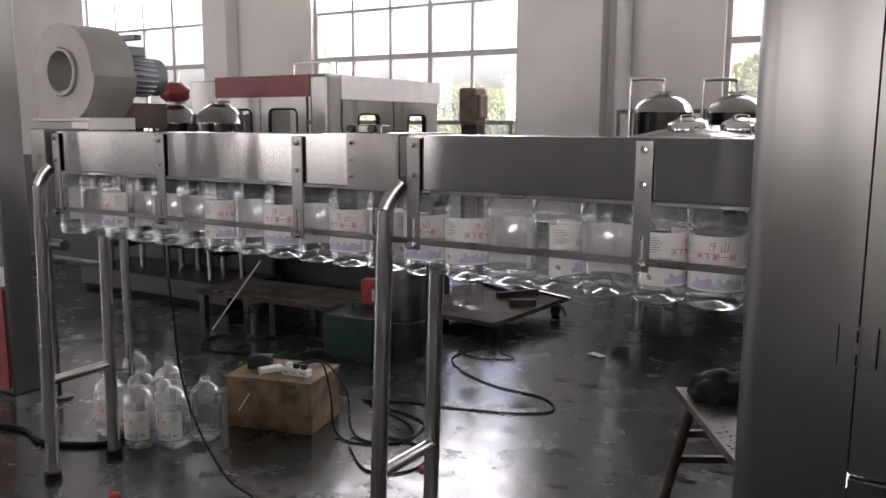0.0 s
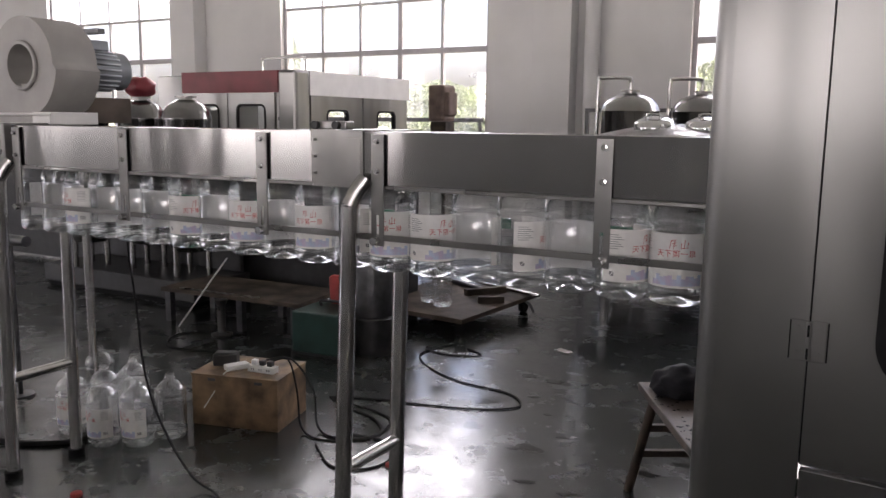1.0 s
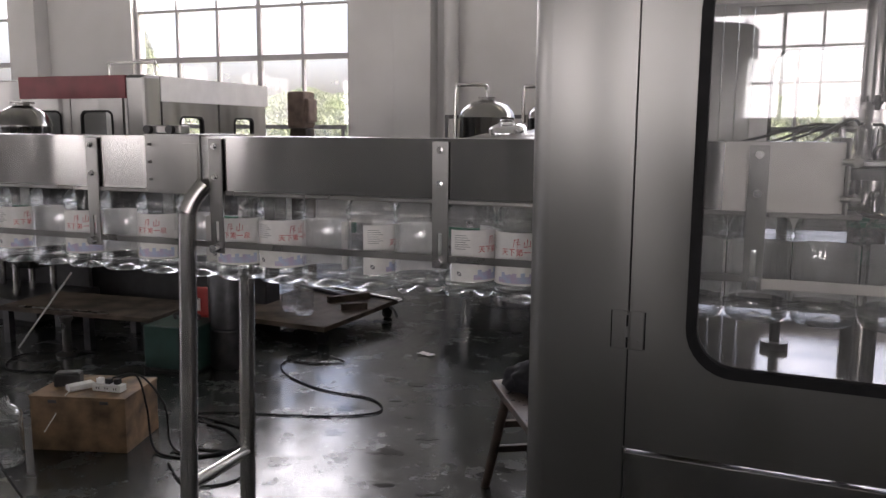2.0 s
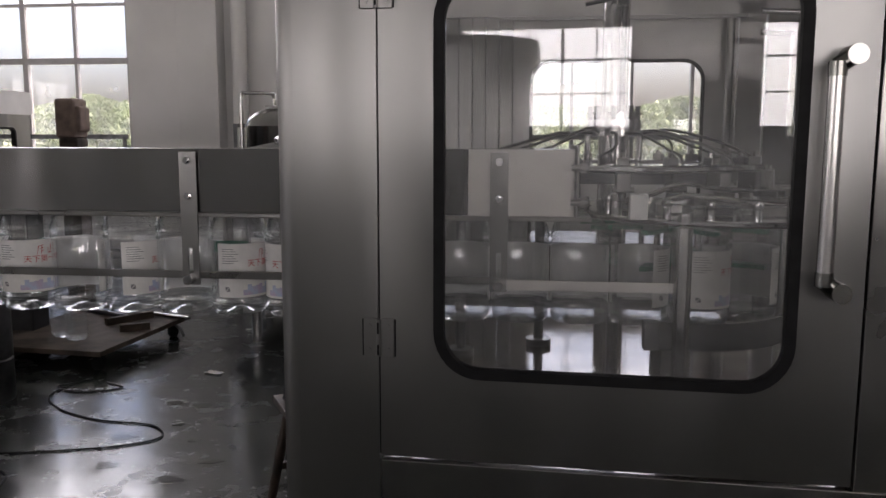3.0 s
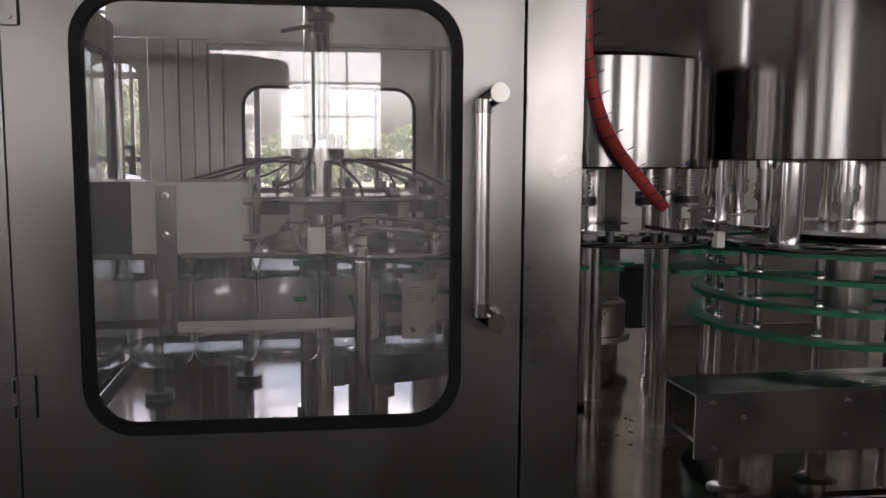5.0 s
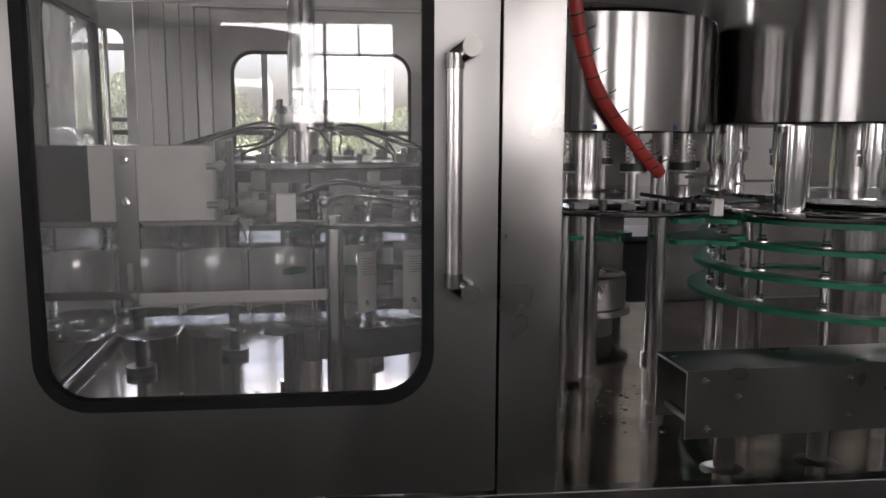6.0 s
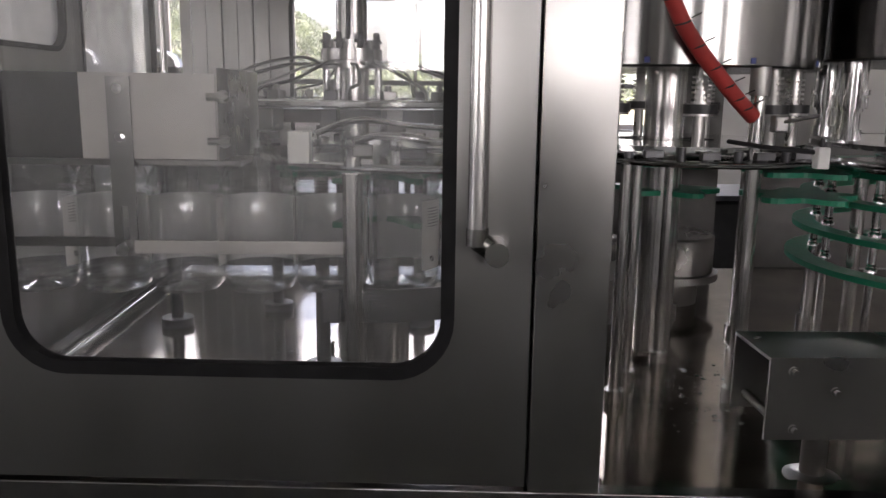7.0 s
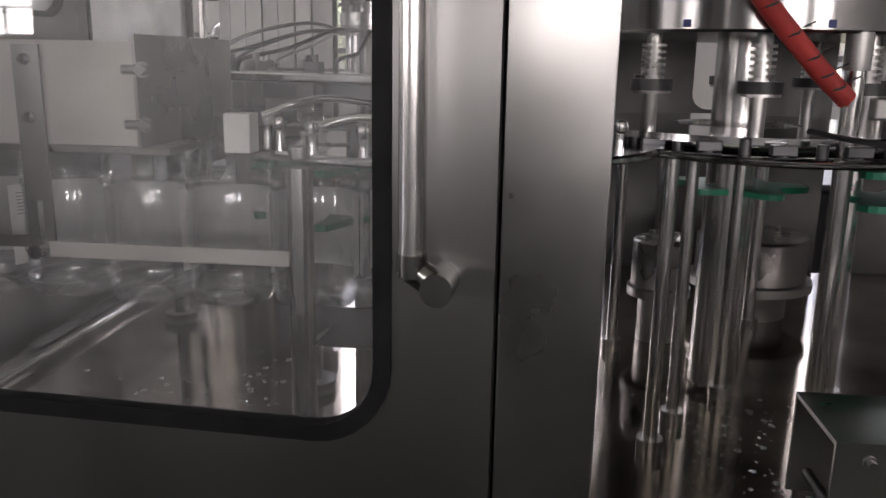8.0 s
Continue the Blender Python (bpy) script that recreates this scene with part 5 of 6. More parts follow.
def wooden_box():
    b = thing("wooden_box", "worn plywood box standing on the floor", "box", (0.43, 3.43, 0), 15)
    w, d, h, t = 0.23, 0.165, 0.25, 0.012
    for name, dims in (("front_board", (-w, -d, 0, w, -d + t, h)), ("back_board", (-w, d - t, 0, w, d, h)), ("side_board", (-w, -d + t, 0, -w + t, d - t, h)), ("side_board", (w - t, -d + t, 0, w, d - t, h)), ("lid", (-w - 0.004, -d - 0.004, h + 0.001, w + 0.004, d + 0.004, h + t))):
        bm = B()
        box(bm, *dims, 0.002)
        part(name, bm, WOOD, b)
    for x in (-0.12, 0.13):
        bm = B()
        box(bm, x - 0.02, -d - 0.003, h - 0.02, x + 0.02, -d, h - 0.006)
        part("hinge", bm, DARK_METAL, b)
    top = 0.263
    p = thing("power_strip", "white multi-socket power strip with plugs", "power strip", (0.545, 3.40, top), 8)
    bm = B()
    box(bm, -0.075, -0.025, 0, 0.075, 0.025, 0.033, 0.004)
    part("body", bm, WHITE_PLASTIC, p)
    for x in (-0.045, 0.0, 0.045):
        bm = B()
        box(bm, x - 0.014, -0.014, 0.034, x + 0.014, 0.014, 0.06, 0.004)
        part("plug", bm, WHITE_PLASTIC if x < 0 else BLACK, p)
        bm = B()
        for k in (-0.006, 0.006):
            box(bm, x + k - 0.002, -0.0262, 0.012, x + k + 0.002, -0.0252, 0.022)
        part("socket", bm, BLACK, p)
    p = thing("adapter", "black power adapter with folded cable", "adapter", (0.30, 3.40, top), 30)
    bm = B()
    box(bm, -0.06, -0.035, 0, 0.06, 0.035, 0.06, 0.006)
    part("body", bm, BLACK, p)
    bm = B()
    box(bm, -0.05, -0.025, 0.0605, 0.05, 0.025, 0.066, 0.003)
    part("top", bm, DARK_METAL, p)
    bm = B()
    box(bm, -0.028, -0.06, 0, 0.028, 0.06, 0.028, 0.006)
    solo("socket_block", bm, WHITE_PLASTIC, "grey-white socket block lying on the box", "socket", (0.40, 3.37, top), -25)


def cable(label, pts, r=0.0048, mat=None):
    bm = B()
    tube(bm, pts, r, 8, 10)
    solo("cable", bm, mat or RUBBER, label, "cable", group="cables")


def cables():
    r = 0.0055
    cable("black cable hanging from the conveyor to the floor", [(0.56, 2.62, 1.30), (0.565, 2.62, 1.0), (0.55, 2.66, 0.72), (0.53, 2.70, 0.45), (0.60, 2.72, 0.22), (0.78, 2.70, 0.05), (0.95, 2.68, 0.008), (1.2, 2.5, 0.008), (1.35, 2.2, 0.008)])
    cable("black cable looped on the floor", [(0.60, 3.86, r), (0.82, 3.95, r), (1.1, 4.02, r), (1.40, 4.12, r), (1.55, 4.26, r), (1.42, 4.42, r), (1.10, 4.46, r), (0.80, 4.60, r), (0.62, 4.78, r), (0.60, 4.95, r), (0.68, 5.15, r)])
    cable("black cable lying across the floor", [(0.68, 5.15, r), (0.55, 4.98, r), (0.75, 4.9, r), (0.95, 5.0, r), (0.8, 5.1, r)])
    for k, (dx, dy) in enumerate(((0, 0), (0.06, 0.05))):
        cable("black cable falling from the wooden box", [(0.55 + 0.03 * k, 3.42, 0.32), (0.66 + dx * 0.5, 3.45, 0.335), (0.74 + dx, 3.42 + dy, 0.20), (0.78 + dx, 3.40 + dy, 0.03), (0.90 + dx, 3.36 + dy, r), (1.05 + dx, 3.42 + dy, r), (1.12, 3.58 + dy, r), (0.98 + dx, 3.72 + dy, r), (0.78, 3.78 + dy, r), (0.60, 3.86, r)])
    cable("black cable curled on the floor", [(0.95, 3.3, r), (1.15, 3.15, r), (1.3, 3.2, r), (1.33, 3.36, r), (1.18, 3.5, r), (0.95, 3.48, r)])
    cable("thin black cable behind the box", [(0.2, 3.55, 0.02), (0.0, 3.6, r), (-0.2, 3.7, r), (-0.1, 3.95, r), (-0.45, 4.2, r), (-0.9, 4.1, r), (-1.1, 4.4, r), (-0.7, 4.6, r)])
    cable("thick dark hose along the floor", [(-0.9, 2.5, 0.012), (-0.55, 2.62, 0.012), (-0.30, 2.58, 0.012), (-0.05, 2.72, 0.012), (0.0, 2.95, 0.012)], 0.012)
    cable("thin pale wire lying on the box", [(0.50, 3.36, 0.30), (0.42, 3.28, 0.278), (0.38, 3.255, 0.2), (0.34, 3.2, 0.1)], 0.003, WHITE_PLASTIC)


def trolley():
    t = thing("platform_trolley", "low dark steel platform trolley with scrap on it", "trolley", (0.24, 5.86, 0), -5)
    bm = B()
    box(bm, -0.48, -0.56, 0.115, 0.48, 0.56, 0.150, 0.004)
    part("deck", bm, RUSTY, t)
    for x, y in ((-0.40, -0.46), (0.40, -0.46), (-0.40, 0.46), (0.40, 0.46)):
        bm = B()
        cyl(bm, (x - 0.02, y, 0.05), (x + 0.02, y, 0.05), 0.05, 18)
        box(bm, x - 0.028, y - 0.02, 0.06, x - 0.022, y + 0.02, 0.115)
        box(bm, x + 0.022, y - 0.02, 0.06, x + 0.028, y + 0.02, 0.115)
        part("caster", bm, RUBBER, t)
    bm = B()
    tube(bm, [(0.47, 0.38, 0.11), (0.53, 0.34, 0.09), (0.57, 0.31, 0.05)], 0.012, 8)
    part("handle_stub", bm, DARK_METAL, t)
    for x, y, l, a, lab in ((0.42, 6.12, 0.36, 55, "rusty square steel bar lying on the trolley"), (0.60, 5.85, 0.20, 35, "short rusty steel bar lying on the trolley")):
        bm = B()
        box(bm, -l / 2, -0.025, 0, l / 2, 0.025, 0.05, 0.003)
        solo("steel_bar", bm, RUSTY, lab, "bar", (x, y, 0.1505), a, "scrap bars")
    bm = B()
    cyl(bm, (-0.45, 0, 0.015), (0.45, 0, 0.015), 0.014, 12)
    solo("steel_rod", bm, PIPE, "bright steel rod lying across the trolley", "rod", (0.42, 6.36, 0.1505), -20)
    bm = B()
    cyl(bm, (-0.35, 0, 0.02), (0.35, 0, 0.02), 0.018, 12)
    solo("steel_rod", bm, DARK_METAL, "dark steel rod lying across the trolley", "rod", (0.10, 6.3, 0.1505), -25)


def bench():
    b = thing("wooden_bench", "dark worn wooden bench spattered with mud", "bench", (2.71, 3.28, 0), -60)
    bm = B()
    box(bm, -0.50, -0.13, 0.42, 0.50, 0.13, 0.452, 0.004)
    part("seat", bm, OLD_WOOD, b)
    for sx in (-1, 1):
        for sy in (-1, 1):
            bm = B()
            cyl(bm, (sx * 0.46, sy * 0.16, 0.0), (sx * 0.39, sy * 0.09, 0.42), 0.02, 8)
            part("leg", bm, OLD_WOOD, b)
        for z in (0.16, 0.27):
            bm = B()
            q = 0.44 - 0.05 * z
            box(bm, sx * q - 0.012, -0.13, z, sx * q + 0.012, 0.13, z + 0.028, 0.002)
            part("stretcher", bm, OLD_WOOD, b)
    rng = random.Random(9)
    bm = B()
    for i in range(140):
        x, y, q = -0.48 + 0.96 * rng.random(), -0.12 + 0.24 * rng.random(), 0.003 + 0.006 * rng.random()
        lathe(bm, [(q, 0.0), (q * 0.7, 0.0015), (0, 0.002)], 6, (x, y, 0.4522))
    part("mud_spots", bm, RUBBER, b, "dark mud spots")["kind"] = "stuff"
    bm = B()
    bmesh.ops.create_icosphere(bm, subdivisions=4, radius=1.0)
    for v in bm.verts:
        n = noise.noise(v.co * 2.3) * 0.22 + noise.noise(v.co * 6) * 0.07
        v.co = Vector((v.co.x * (0.13 + n * 0.13), v.co.y * (0.095 + n * 0.1), max(0.0, v.co.z * (0.075 + n * 0.09) + 0.035)))
    for f in bm.faces:
        f.smooth = True
    solo("cloth", bm, CLOTH, "crumpled black cloth lying on the bench", "cloth", (2.55, 3.60, 0.453), 20)
    bm = B()
    box(bm, -0.06, -0.04, 0, 0.06, 0.04, 0.03, 0.004)
    solo("plastic_tray", bm, WHITE_PLASTIC, "small white plastic tray on the bench", "tray", (2.475, 3.70, 0.453), 15)


def paper():
    bm = B()
    rows = []
    for i in range(9):
        x = -0.06 + 0.015 * i
        rows.append([bm.verts.new((x, y, 0.004 + 0.006 * abs(math.sin(i * 1.1 + y * 20)))) for y in (-0.03, 0.0, 0.03)])
    for a, b in zip(rows, rows[1:]):
        for k in range(2):
            bm.faces.new((a[k], b[k], b[k + 1], a[k + 1]))
    solo("paper_scrap", bm, PAPER, "small white paper scrap on the floor", "paper", (1.37, 5.38, 0), -20)


def wet_stains():
    """Dark wet splashes round the bench, a thin film on the floor."""
    rng = random.Random(17)
    bm = B()
    for i in range(52):
        if i < 34:
            cx, cy, q = 2.35 + rng.gauss(0, 0.22), 3.0 + rng.gauss(0, 0.30), 0.012 + 0.05 * rng.random() ** 2
        else:
            cx, cy, q = rng.uniform(1.3, 2.6), rng.uniform(3.4, 5.4), 0.010 + 0.035 * rng.random() ** 2
        k, stretch, turn = 14, rng.uniform(1.2, 3.0), rng.uniform(-0.5, 0.5)
        ring = []
        for j in range(k):
            a = 2 * math.pi * j / k
            r = q * (0.55 + 0.7 * rng.random())
            u, v = r * stretch * math.cos(a), r * math.sin(a)
            ring.append(bm.verts.new((cx + u * math.cos(turn) - v * math.sin(turn), cy + u * math.sin(turn) + v * math.cos(turn), 0.0012 + 0.00001 * i)))
        bm.faces.new(ring)
    solo("wet_stains", bm, WET, "dark wet splashes on the floor round the bench", "wet stains", kind="stuff")


def workbench():
    w = thing("work_table", "low dark steel work table with chains and tools", "table", (-0.92, 4.90, 0), 4)
    bm = B()
    box(bm, -0.62, -0.28, 0.23, 0.62, 0.28, 0.26, 0.003)
    part("tabletop", bm, RUSTY, w)
    for x in (-0.57, 0.1, 0.57):
        for y in (-0.24, 0.24):
            bm = B()
            box(bm, x - 0.025, y - 0.025, 0, x + 0.025, y + 0.025, 0.229)
            part("leg", bm, DARK_METAL, w)
    bm = B()
    for i in range(60):
        x = -0.45 + 0.012 * i
        lathe(bm, [(0.004, 0), (0.011, 0), (0.011, 0.006), (0.004, 0.006), (0.004, 0)], 8, (x, -0.25 + 0.01 * math.sin(i), 0.2605))
    part("chain", bm, STEEL_OLD, w, "steel chain")
    k = thing("tank_skid", "dark steel skid carrying the domed tanks", "skid", (-2.55, 5.3, 0))
    bm = B()
    box(bm, -0.95, -0.32, 0.04, 0.95, 0.32, 0.20, 0.01)
    part("frame", bm, BLACK, k)
    bm = B()
    box(bm, -0.9, 0.26, 0.201, 0.9, 0.30, 1.15, 0.01)
    part("back_panel", bm, BLACK, k)
    bm = B()
    box(bm, -0.9, -0.3, 0, 0.9, 0.3, 0.04)
    part("plinth", bm, RUBBER, k)
    d = thing("dark_machine_base", "dark painted machine base behind the work table, widened to darken the floor", "machine", (-1.1, 5.8, 0))
    bm = B()
    # stretched far to the left to darken what the floor reflects
    box(bm, -5.2, -0.05, 0.05, 1.0, 0.15, 1.15, 0.01)
    part("body", bm, BLACK, d)
    bm = B()
    cyl(bm, (0.35, -0.051, 0.55), (0.35, -0.07, 0.55), 0.045, 20)
    part("gauge", bm, STEEL_OLD, d)
    for x in (-5.0, -2.5, 0.9):
        bm = B()
        box(bm, x - 0.05, -0.2, 0, x + 0.05, 0.3, 0.05)
        part("foot", bm, BLACK, d)
    g = thing("tool_bag", "red plastic bag with white tag on the table", "bag", (0.06, 4.74, 0.2905), 8)
    bm = B()
    box(bm, -0.10, -0.05, 0, 0.11, 0.05, 0.19, 0.02)
    for v in bm.verts:
        v.co.x += 0.012 * math.sin(v.co.z * 30)
        v.co.y *= 1 - 2.2 * v.co.z
    part("body", bm, RED, g)
    bm = B()
    box(bm, -0.005, -0.062, 0.05, 0.03, -0.058, 0.13)
    part("tag", bm, PAPER, g)
    bm = B()
    tube(bm, [(-0.03, -0.03, 0.18), (0.0, -0.062, 0.16), (0.02, -0.064, 0.12)], 0.004, 6)
    part("strap", bm, BLACK, g)
    c = thing("welding_machine", "dark green metal welding machine on the floor", "welder", (0.02, 4.62, 0), 5)
    bm = B()
    box(bm, -0.16, -0.2, 0.02, 0.2, 0.2, 0.29, 0.01)
    part("body", bm, DARK_GREEN, c)
    bm = B()
    tube(bm, [(-0.06, 0, 0.29), (-0.06, 0, 0.325), (0.10, 0, 0.325), (0.10, 0, 0.29)], 0.01, 8, 4)
    part("handle", bm, BLACK, c)
    bm = B()
    box(bm, -0.14, -0.18, 0, 0.18, 0.18, 0.02)
    part("base", bm, BLACK, c)
    bm = B()
    lathe(bm, [(0, 0), (0.13, 0), (0.135, 0.02), (0.135, 0.24), (0.128, 0.25), (0.135, 0.26), (0.135, 0.74), (0.12, 0.78), (0.05, 0.80), (0, 0.80)], 32)
    solo("gas_drum", bm, DARK_METAL, "dark metal drum standing on the floor", "drum", (0.30, 4.72, 0))
    bm = B()
    cyl(bm, (0, 0, 0.006), (0.42, 0.08, 0.54), 0.006, 8)
    solo("pale_rod", bm, WHITE_PLASTIC, "thin pale rod leaning on the table", "rod", (-1.26, 4.50, 0.0))
    bm = B()
    lathe(bm, [(0, 0), (0.07, 0), (0.075, 0.015), (0.03, 0.03), (0.028, 0.2), (0.045, 0.26), (0, 0.27)], 18)
    solo("jack_stand", bm, STEEL_OLD, "small steel jack stand on the floor", "jack", (-0.83, 4.50, 0))


def tank(at, r, top, label, goose=True, group="filter tanks", stand=0.0):
    x, y = at
    t = thing("filter_tank", label, "tank", (x, y, 0), group=group)
    bm = B()
    s = top - 0.20
    lathe(bm, [(0, stand + 0.18), (r * 0.8, stand + 0.22), (r, stand + 0.32), (r, s), (r * 1.02, s + 0.01), (r, s + 0.02), (r * 0.93, s + 0.07), (r * 0.75, s + 0.12), (r * 0.45, s + 0.155), (0.06, s + 0.165)], 48)
    part("shell", bm, DRUM, t)
    bm = B()
    cyl(bm, (0, 0, s + 0.15), (0, 0, top - 0.005), 0.05, 20)
    lathe(bm, [(0.05, 0), (0.085, 0), (0.085, 0.014), (0.05, 0.014)], 24, (0, 0, top - 0.02))
    part("neck", bm, STEEL_OLD, t)
    for k in range(3):
        a = 2 * math.pi * k / 3 + 0.4
        bm = B()
        cyl(bm, (r * 0.75 * math.cos(a), r * 0.75 * math.sin(a), stand), (r * 0.75 * math.cos(a), r * 0.75 * math.sin(a), stand + 0.28), 0.025, 10)
        part("leg", bm, PIPE, t)
    if goose:
        bm = B()
        tube(bm, [(0.0, 0, top - 0.01), (0.0, 0, top + 0.07), (-0.03, -0.02, top + 0.10), (-0.22, -0.1, top + 0.10), (-0.26, -0.11, top + 0.07), (-0.265, -0.112, top - 0.2), (-0.265, -0.112, 0.6)], 0.017, 12, 6)
        part("pipe", bm, PIPE, t, "bent steel pipe")


def tanks():
    tank((-2.55, 5.35), 0.20, 1.69, "stainless steel tank with domed top and red cover", False, stand=0.2015)
    tank((-1.90, 5.25), 0.20, 1.69, "stainless steel tank with domed top", False, stand=0.2015)
    tank((-3.05, 5.15), 0.20, 1.66, "stainless steel tank with domed top", False, stand=0.2015)
    tank((1.06, 7.67), 0.255, 1.80, "stainless steel filter tank with bent pipe")
    tank((1.60, 8.05), 0.255, 1.80, "stainless steel filter tank with bent pipe")
    bm = B()
    bmesh.ops.create_icosphere(bm, subdivisions=3, radius=0.13)
    for v in bm.verts:
        v.co *= 1 + 0.25 * noise.noise(v.co * 14)
        v.co.z = v.co.z * 0.7 + 0.075
    for f in bm.faces:
        f.smooth = True
    solo("red_cover", bm, RED_BAND, "red plastic bag tied over the tank neck", "cover", (-2.55, 5.35, 1.69))
    m = thing("mixing_tank", "wide stainless tank with sloped top and round lids", "tank", (1.75, 6.75, 0))
    bm = B()
    lathe(bm, [(0, 0.3), (0.72, 0.3), (0.75, 0.34), (0.75, 1.36), (0.70, 1.40), (0.25, 1.50), (0, 1.50)], 56)
    part("shell", bm, STEEL_OLD, m)
    for x, y, tilt in ((-0.15, -0.27, 14), (0.22, -0.24, 12)):
        bm = B()
        lathe(bm, [(0.13, 0), (0.145, 0), (0.145, 0.03), (0.135, 0.045), (0.10, 0.06), (0.04, 0.07), (0, 0.07)], 36)
        tube(bm, [(-0.05, 0, 0.065), (-0.04, 0, 0.095), (0.04, 0, 0.095), (0.05, 0, 0.065)], 0.008, 8, 4)
        for k in range(4):
            a = k * math.pi / 2 + 0.7
            cyl(bm, (0.145 * math.cos(a), 0.145 * math.sin(a), 0), (0.145 * math.cos(a), 0.145 * math.sin(a), 0.05), 0.012, 8)
        bmesh.ops.transform(bm, matrix=pose(x, y, 1.475, tilt, 0, 0), verts=bm.verts)
        part("lid", bm, CHROME, m, "round domed steel lid")
    for k in range(4):
        a = k * math.pi / 2 + 0.8
        bm = B()
        cyl(bm, (0.6 * math.cos(a), 0.6 * math.sin(a), 0), (0.6 * math.cos(a), 0.6 * math.sin(a), 0.32), 0.04, 12)
        part("leg", bm, PIPE, m)
    f = thing("dark_rail", "dark metal railing near the wall", "railing", (0.2, 8.9, 0))
    for x in (0.0, 0.9, 1.8):
        bm = B()
        box(bm, x, 0, 0, x + 0.04, 0.04, 1.66)
        part("post", bm, DARK_METAL, f)
    for z in (1.2, 1.62):
        bm = B()
        box(bm, 0.041, 0.002, z, 1.799, 0.038, z + 0.04)
        part("bar", bm, DARK_METAL, f)


def red_machine():
    """Another enclosed machine further back, with a red band round its top."""
    m = thing("rinsing_machine", "steel machine cabinet with dark red band and windows", "machine", (0, 0, 0))
    x0, x1, y0, y1, top = -2.75, -1.38, 6.0, 7.85, 1.93
    bm = B()
    box(bm, x0, y0, 1.74, x1 - 0.20, y0 + 0.04, top)
    part("red_band", bm, RED_BAND, m, "dark red band")
    bm = B()
    box(bm, x1 - 0.20, y0 - 0.005, 0.1, x1 + 0.005, y0 + 0.2, top + 0.005, 0.03)
    part("corner_column", bm, STEEL_V, m)
    bm = B()
    box(bm, x1 - 0.04, y0 + 0.2, 1.72, x1, y1, top)
    part("white_band", bm, WHITE_PANEL, m, "white band")
    for k in range(2):
        a = x0 + 0.02 + 0.56 * k
        bm = B()
        panel_with_window(bm, a, 0.8, a + 0.55, 1.738, a + 0.1, 0.95, a + 0.45, 1.64, 0.06, y0, y0 + 0.03)
        d = part("door", bm, STEEL_V, m)
        bm = B()
        gasket(bm, a + 0.1, 0.95, a + 0.45, 1.64, 0.06, 0.018, y0 - 0.006, y0 + 0.02)
        part("gasket", bm, RUBBER, d)
        bm = B()
        pane_mesh(bm, a + 0.11, 0.96, a + 0.44, 1.63, 0.05, y0 + 0.01)
        part("pane", bm, ACRYLIC, d).visible_shadow = False
    for a in (y0 + 0.21, y0 + 1.02):
        bm = B()
        panel_with_window(bm, a, 0.8, a + 0.78, 1.718, a + 0.22, 0.95, a + 0.56, 1.60, 0.06, 0, 0.03)
        d = part("door", swap_xy(bm, x1 - 0.03), STEEL_V, m)
        bm = B()
        gasket(bm, a + 0.22, 0.95, a + 0.56, 1.60, 0.06, 0.018, -0.006, 0.036)
        part("gasket", swap_xy(bm, x1 - 0.03), RUBBER, d)
    bm = B()
    box(bm, x0, y0 + 0.04, 0.1, x1 - 0.04, y1, 0.8)
    part("base", bm, STEEL_H, m)
    bm = B()
    box(bm, x0, y0 + 0.04, top - 0.03, x1 - 0.04, y1, top)
    part("roof", bm, WHITE_PANEL, m)
    bm = B()
    box(bm, x0, y1 - 0.05, 0.8, x0 + 0.06, y1, top - 0.03)
    box(bm, x1 - 0.1, y1 - 0.05, 0.8, x1 - 0.045, y1, top - 0.03)
    box(bm, x0, y0 + 0.05, 0.8, x0 + 0.03, y0 + 1.0, top - 0.03)
    part("frame", bm, STEEL_V, m)
    bm = B()
    tube(bm, [(-2.1, 6.4, top), (-2.1, 6.4, top + 0.12), (-2.08, 6.4, top + 0.14), (-1.62, 6.4, top + 0.14), (-1.6, 6.4, top + 0.12), (-1.6, 6.4, top)], 0.012, 8, 4)
    part("roof_rail", bm, PIPE, m)
    for x, y in ((x0 + 0.1, y0 + 0.2), (x1 - 0.2, y0 + 0.3), (x0 + 0.1, y1 - 0.2), (x1 - 0.2, y1 - 0.2)):
        bm = B()
        cyl(bm, (x, y, 0), (x, y, 0.12), 0.04, 12)
        part("foot", bm, STEEL_OLD, m)
    c = thing("steel_hopper", "bright steel hopper beside the red-banded machine", "hopper", (-3.05, 6.5, 0))
    bm = B()
    box(bm, -0.28, -0.28, 0.8, 0.28, 0.28, 1.92, 0.01)
    part("bin", bm, DRUM, c)
    for x in (-0.24, 0.24):
        for y in (-0.24, 0.24):
            bm = B()
            box(bm, x - 0.03, y - 0.03, 0, x + 0.03, y + 0.03, 0.8)
            part("leg", bm, PIPE, c)
    s = thing("covered_motor", "brown wrapped motor block on a tall stand", "motor", (-0.83, 7.6, 0))
    bm = B()
    box(bm, -0.09, -0.09, 0, 0.09, 0.09, 1.50, 0.01)
    part("stand", bm, RUSTY, s)
    bm = B()
    box(bm, -0.105, -0.12, 1.502, 0.085, 0.12, 1.86, 0.03)
    box(bm, 0.06, -0.09, 1.56, 0.125, 0.09, 1.79, 0.02)
    part("wrapping", bm, SACKING, s)


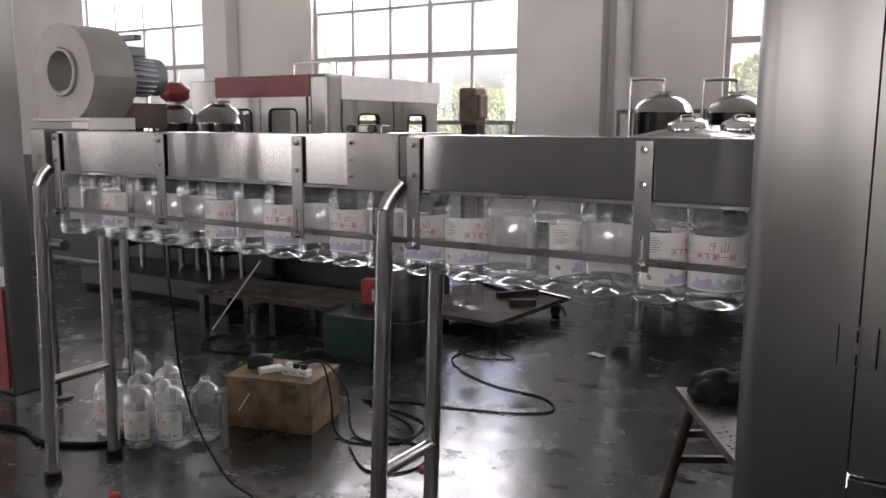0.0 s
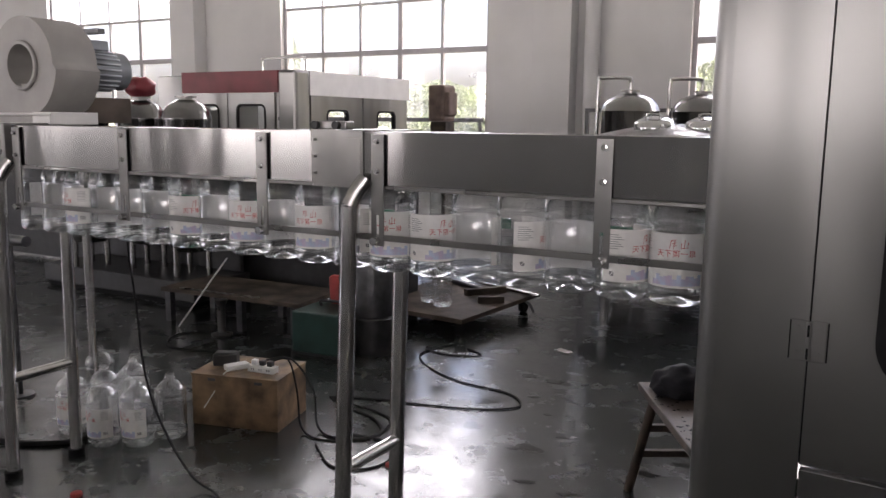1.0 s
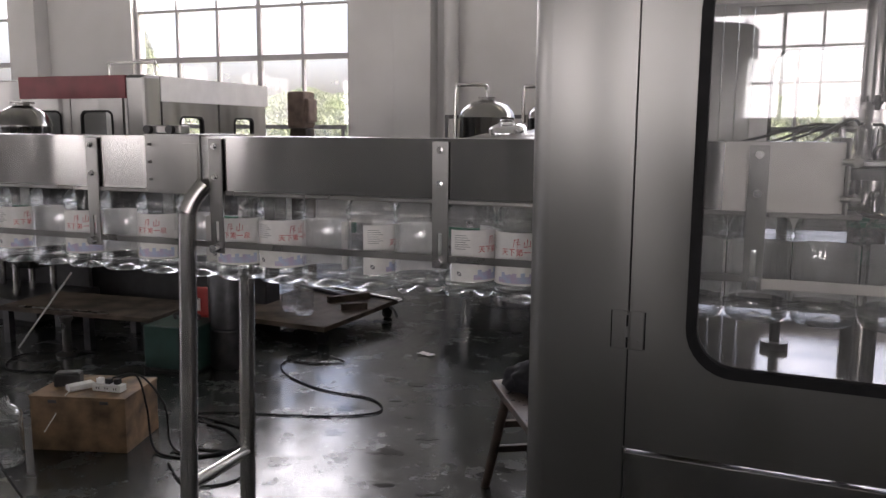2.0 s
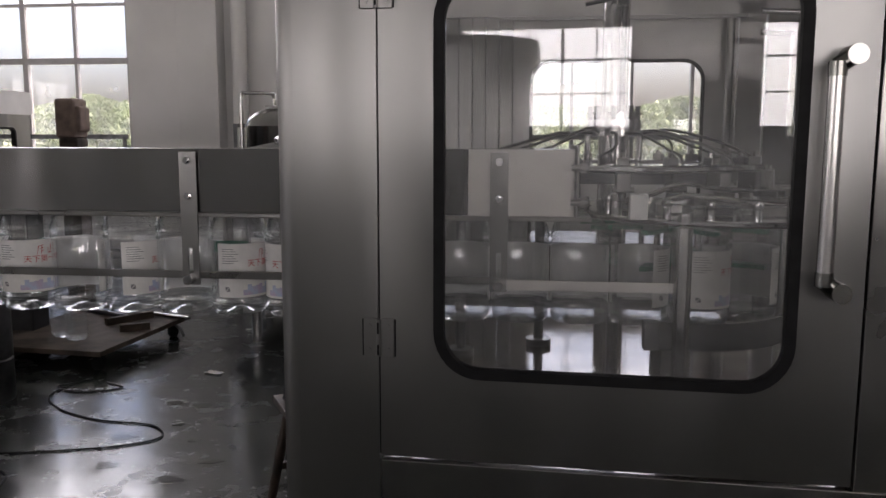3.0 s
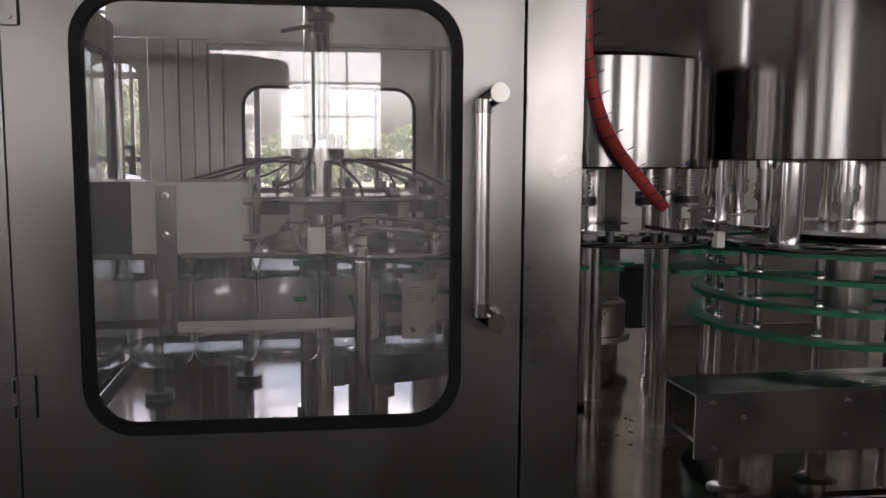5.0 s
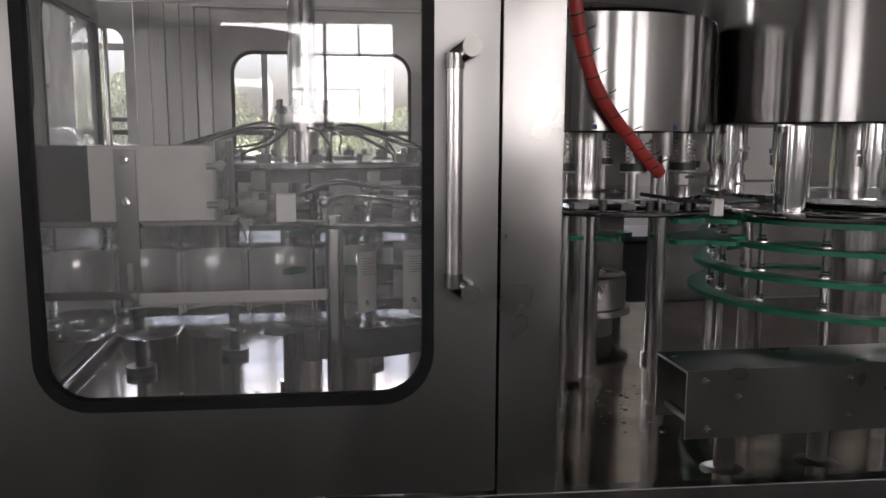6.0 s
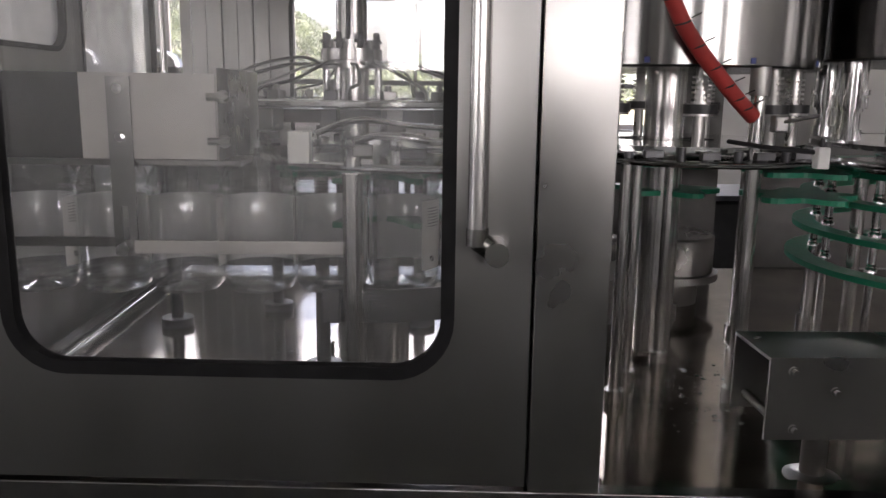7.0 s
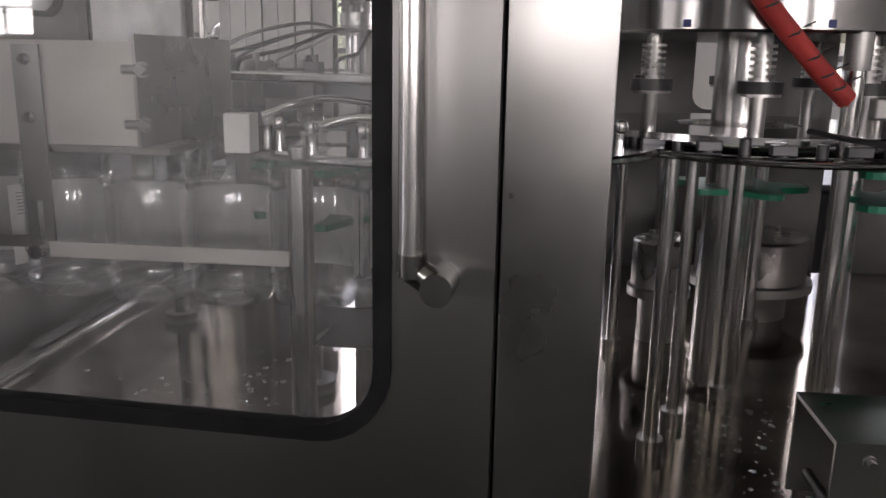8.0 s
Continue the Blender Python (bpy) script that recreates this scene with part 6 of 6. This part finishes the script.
def dark_backing():
    """Dark block on the floor behind the bottling machine, added to darken the view behind the bottles."""
    d = thing("machine_bed", "low dark block added behind the bottling machine to darken the view", "machine", (4.1, 5.3, 0))
    bm = B()
    box(bm, -1.6, -0.25, 0.08, 1.9, 0.25, 0.90, 0.02)
    part("body", bm, BLACK, d)
    bm = B()
    box(bm, -1.62, -0.28, 0.902, 1.92, 0.28, 0.93, 0.006)
    part("bed_plate", bm, DARK_METAL, d)
    for x in (-1.5, 0.1, 1.8):
        bm = B()
        box(bm, x - 0.06, -0.22, 0.0, x + 0.06, 0.22, 0.08)
        part("foot", bm, BLACK, d)


def left_cabinet():
    c = thing("end_cabinet", "tall stainless steel cabinet with a red lower panel", "cabinet", (-1.08, 2.90, 0))
    bm = B()
    box(bm, -1.10, 0.0, 0.0, 0.0, 0.16, 2.6, 0.012)
    part("body", bm, STEEL_V, c)
    bm = B()
    box(bm, -0.60, -0.012, 0.04, -0.025, -0.001, 0.60, 0.003)
    part("red_panel", bm, RED, c, "red lower panel")
    bm = B()
    box(bm, -0.40, -0.03, 0.62, -0.005, -0.001, 0.73, 0.004)
    part("tag_plate", bm, WHITE_PANEL, c, "white plate")
    r = thing("roller", "dark steel roller on a floor stand", "roller", (-0.78, 3.02, 0))
    bm = B()
    cyl(bm, (-0.10, 0, 0.86), (0.07, 0, 0.86), 0.028, 20)
    part("drum", bm, DARK_METAL, r)
    bm = B()
    cyl(bm, (-0.07, 0, 0.0), (-0.07, 0, 0.83), 0.012, 12)
    cyl(bm, (-0.07, 0, 0.0), (-0.07, 0, 0.012), 0.07, 18)
    part("stand", bm, DARK_METAL, r)
    p = thing("air_cylinder_stand", "upright steel air cylinder frame", "stand", (-0.40, 3.15, 0))
    bm = B()
    cyl(bm, (0, 0, 0), (0, 0, 1.90), 0.022, 14)
    cyl(bm, (0.06, 0, 1.5), (0.06, 0, 1.9), 0.012, 12)
    part("column", bm, PIPE, p)
    bm = B()
    box(bm, -0.05, -0.02, 1.9, 0.2, 0.02, 1.925, 0.003)
    part("arm", bm, DARK_METAL, p)
    bm = B()
    cyl(bm, (0.03, 0, 1.47), (0.03, 0, 1.56), 0.035, 16)
    part("cup", bm, CHROME, p)


def behind_camera():
    """What only the glass shows: a big dark tank with a lipped lid, near the far wall."""
    d = thing("storage_tank", "big dark tank with a lipped lid and film skirt", "tank", (0.45, -12.2, 0))
    bm = B()
    lathe(bm, [(0, 0), (1.18, 0), (1.20, 0.03), (1.20, 2.825), (0, 2.825)], 48)
    part("body", bm, DARK_METAL, d)
    bm = B()
    lathe(bm, [(0, 3.40), (1.34, 3.40), (1.38, 3.36), (1.38, 2.86), (1.34, 2.83), (0, 2.83)], 56)
    part("lid", bm, BLACK, d)
    for k in range(56):
        a = 2 * math.pi * k / 56
        bm = B()
        box(bm, 1.33, -0.03, 2.55, 1.336, 0.03, 2.829)
        bmesh.ops.transform(bm, matrix=Matrix.Rotation(a, 4, "Z"), verts=bm.verts)
        part("film_strip", bm, ACRYLIC, d)


# ---- build ----
hall()
for n, (a, b) in enumerate(NORTH_WINDOWS):
    window(n + 1, a, b, WALL_N, 1)
for n, (a, b) in enumerate(SOUTH_WINDOWS):
    window(n + 1 + len(NORTH_WINDOWS), a, b, WALL_S, -1)
# frames for the added west openings
for n, (a, b) in enumerate(WEST_FILL_WINDOWS):
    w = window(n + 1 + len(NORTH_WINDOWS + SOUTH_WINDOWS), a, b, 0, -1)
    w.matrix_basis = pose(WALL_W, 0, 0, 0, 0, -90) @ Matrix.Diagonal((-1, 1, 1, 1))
outside()
conveyor()
fan()
cabinet()
TABLE, WHEEL = infeed_star()
CAROUSEL_R = rinser()
CAROUSEL_A = carousel("filling_carousel", DRUM_A, 1.497, 1.80, 10, True, "steel drum carousel with sprung valves")
CAROUSEL_B = carousel("capping_carousel", DRUM_B, 1.522, 2.45, 12, False, "tall polished steel drum carousel with valve heads")
filler_bay()
line_bottles()
floor_bottles()
wooden_box()
cables()
trolley()
bench()
paper()
wet_stains()
workbench()
tanks()
red_machine()
left_cabinet()
dark_backing()
behind_camera()

# how far the line has gone, in metres, at each time
TRAVEL = [(0.0, 0.0), (1.0, 0.004), (1.75, 0.018), (2.5, 0.040), (3.0, 0.058), (3.5, 0.073), (4.0, 0.087), (4.5, 0.098), (5.2, 0.122), (6.0, 0.160), (6.5, 0.198), (7.0, 0.222), (7.5, 0.236), (8.0, 0.252)]


def motions():
    for i, turn, ob in LINE_BOTTLES:
        rows = []
        for t, s in TRAVEL:
            x, y, a = line_place(FIRST + PITCH * i + s)
            rows.append((t, pose(x, y, HANG_Z, 0, 0, turn + a)))
        walk(ob, rows)
    for ob, radius in ((WHEEL, STAR[2]), (CAROUSEL_R, -0.55), (CAROUSEL_A, -0.40), (CAROUSEL_B, 0.50)):
        x, y = ob.matrix_basis.translation[:2]
        walk(ob, [(t, pose(x, y, 0, 0, 0, math.degrees(s / radius))) for t, s in TRAVEL])


motions()
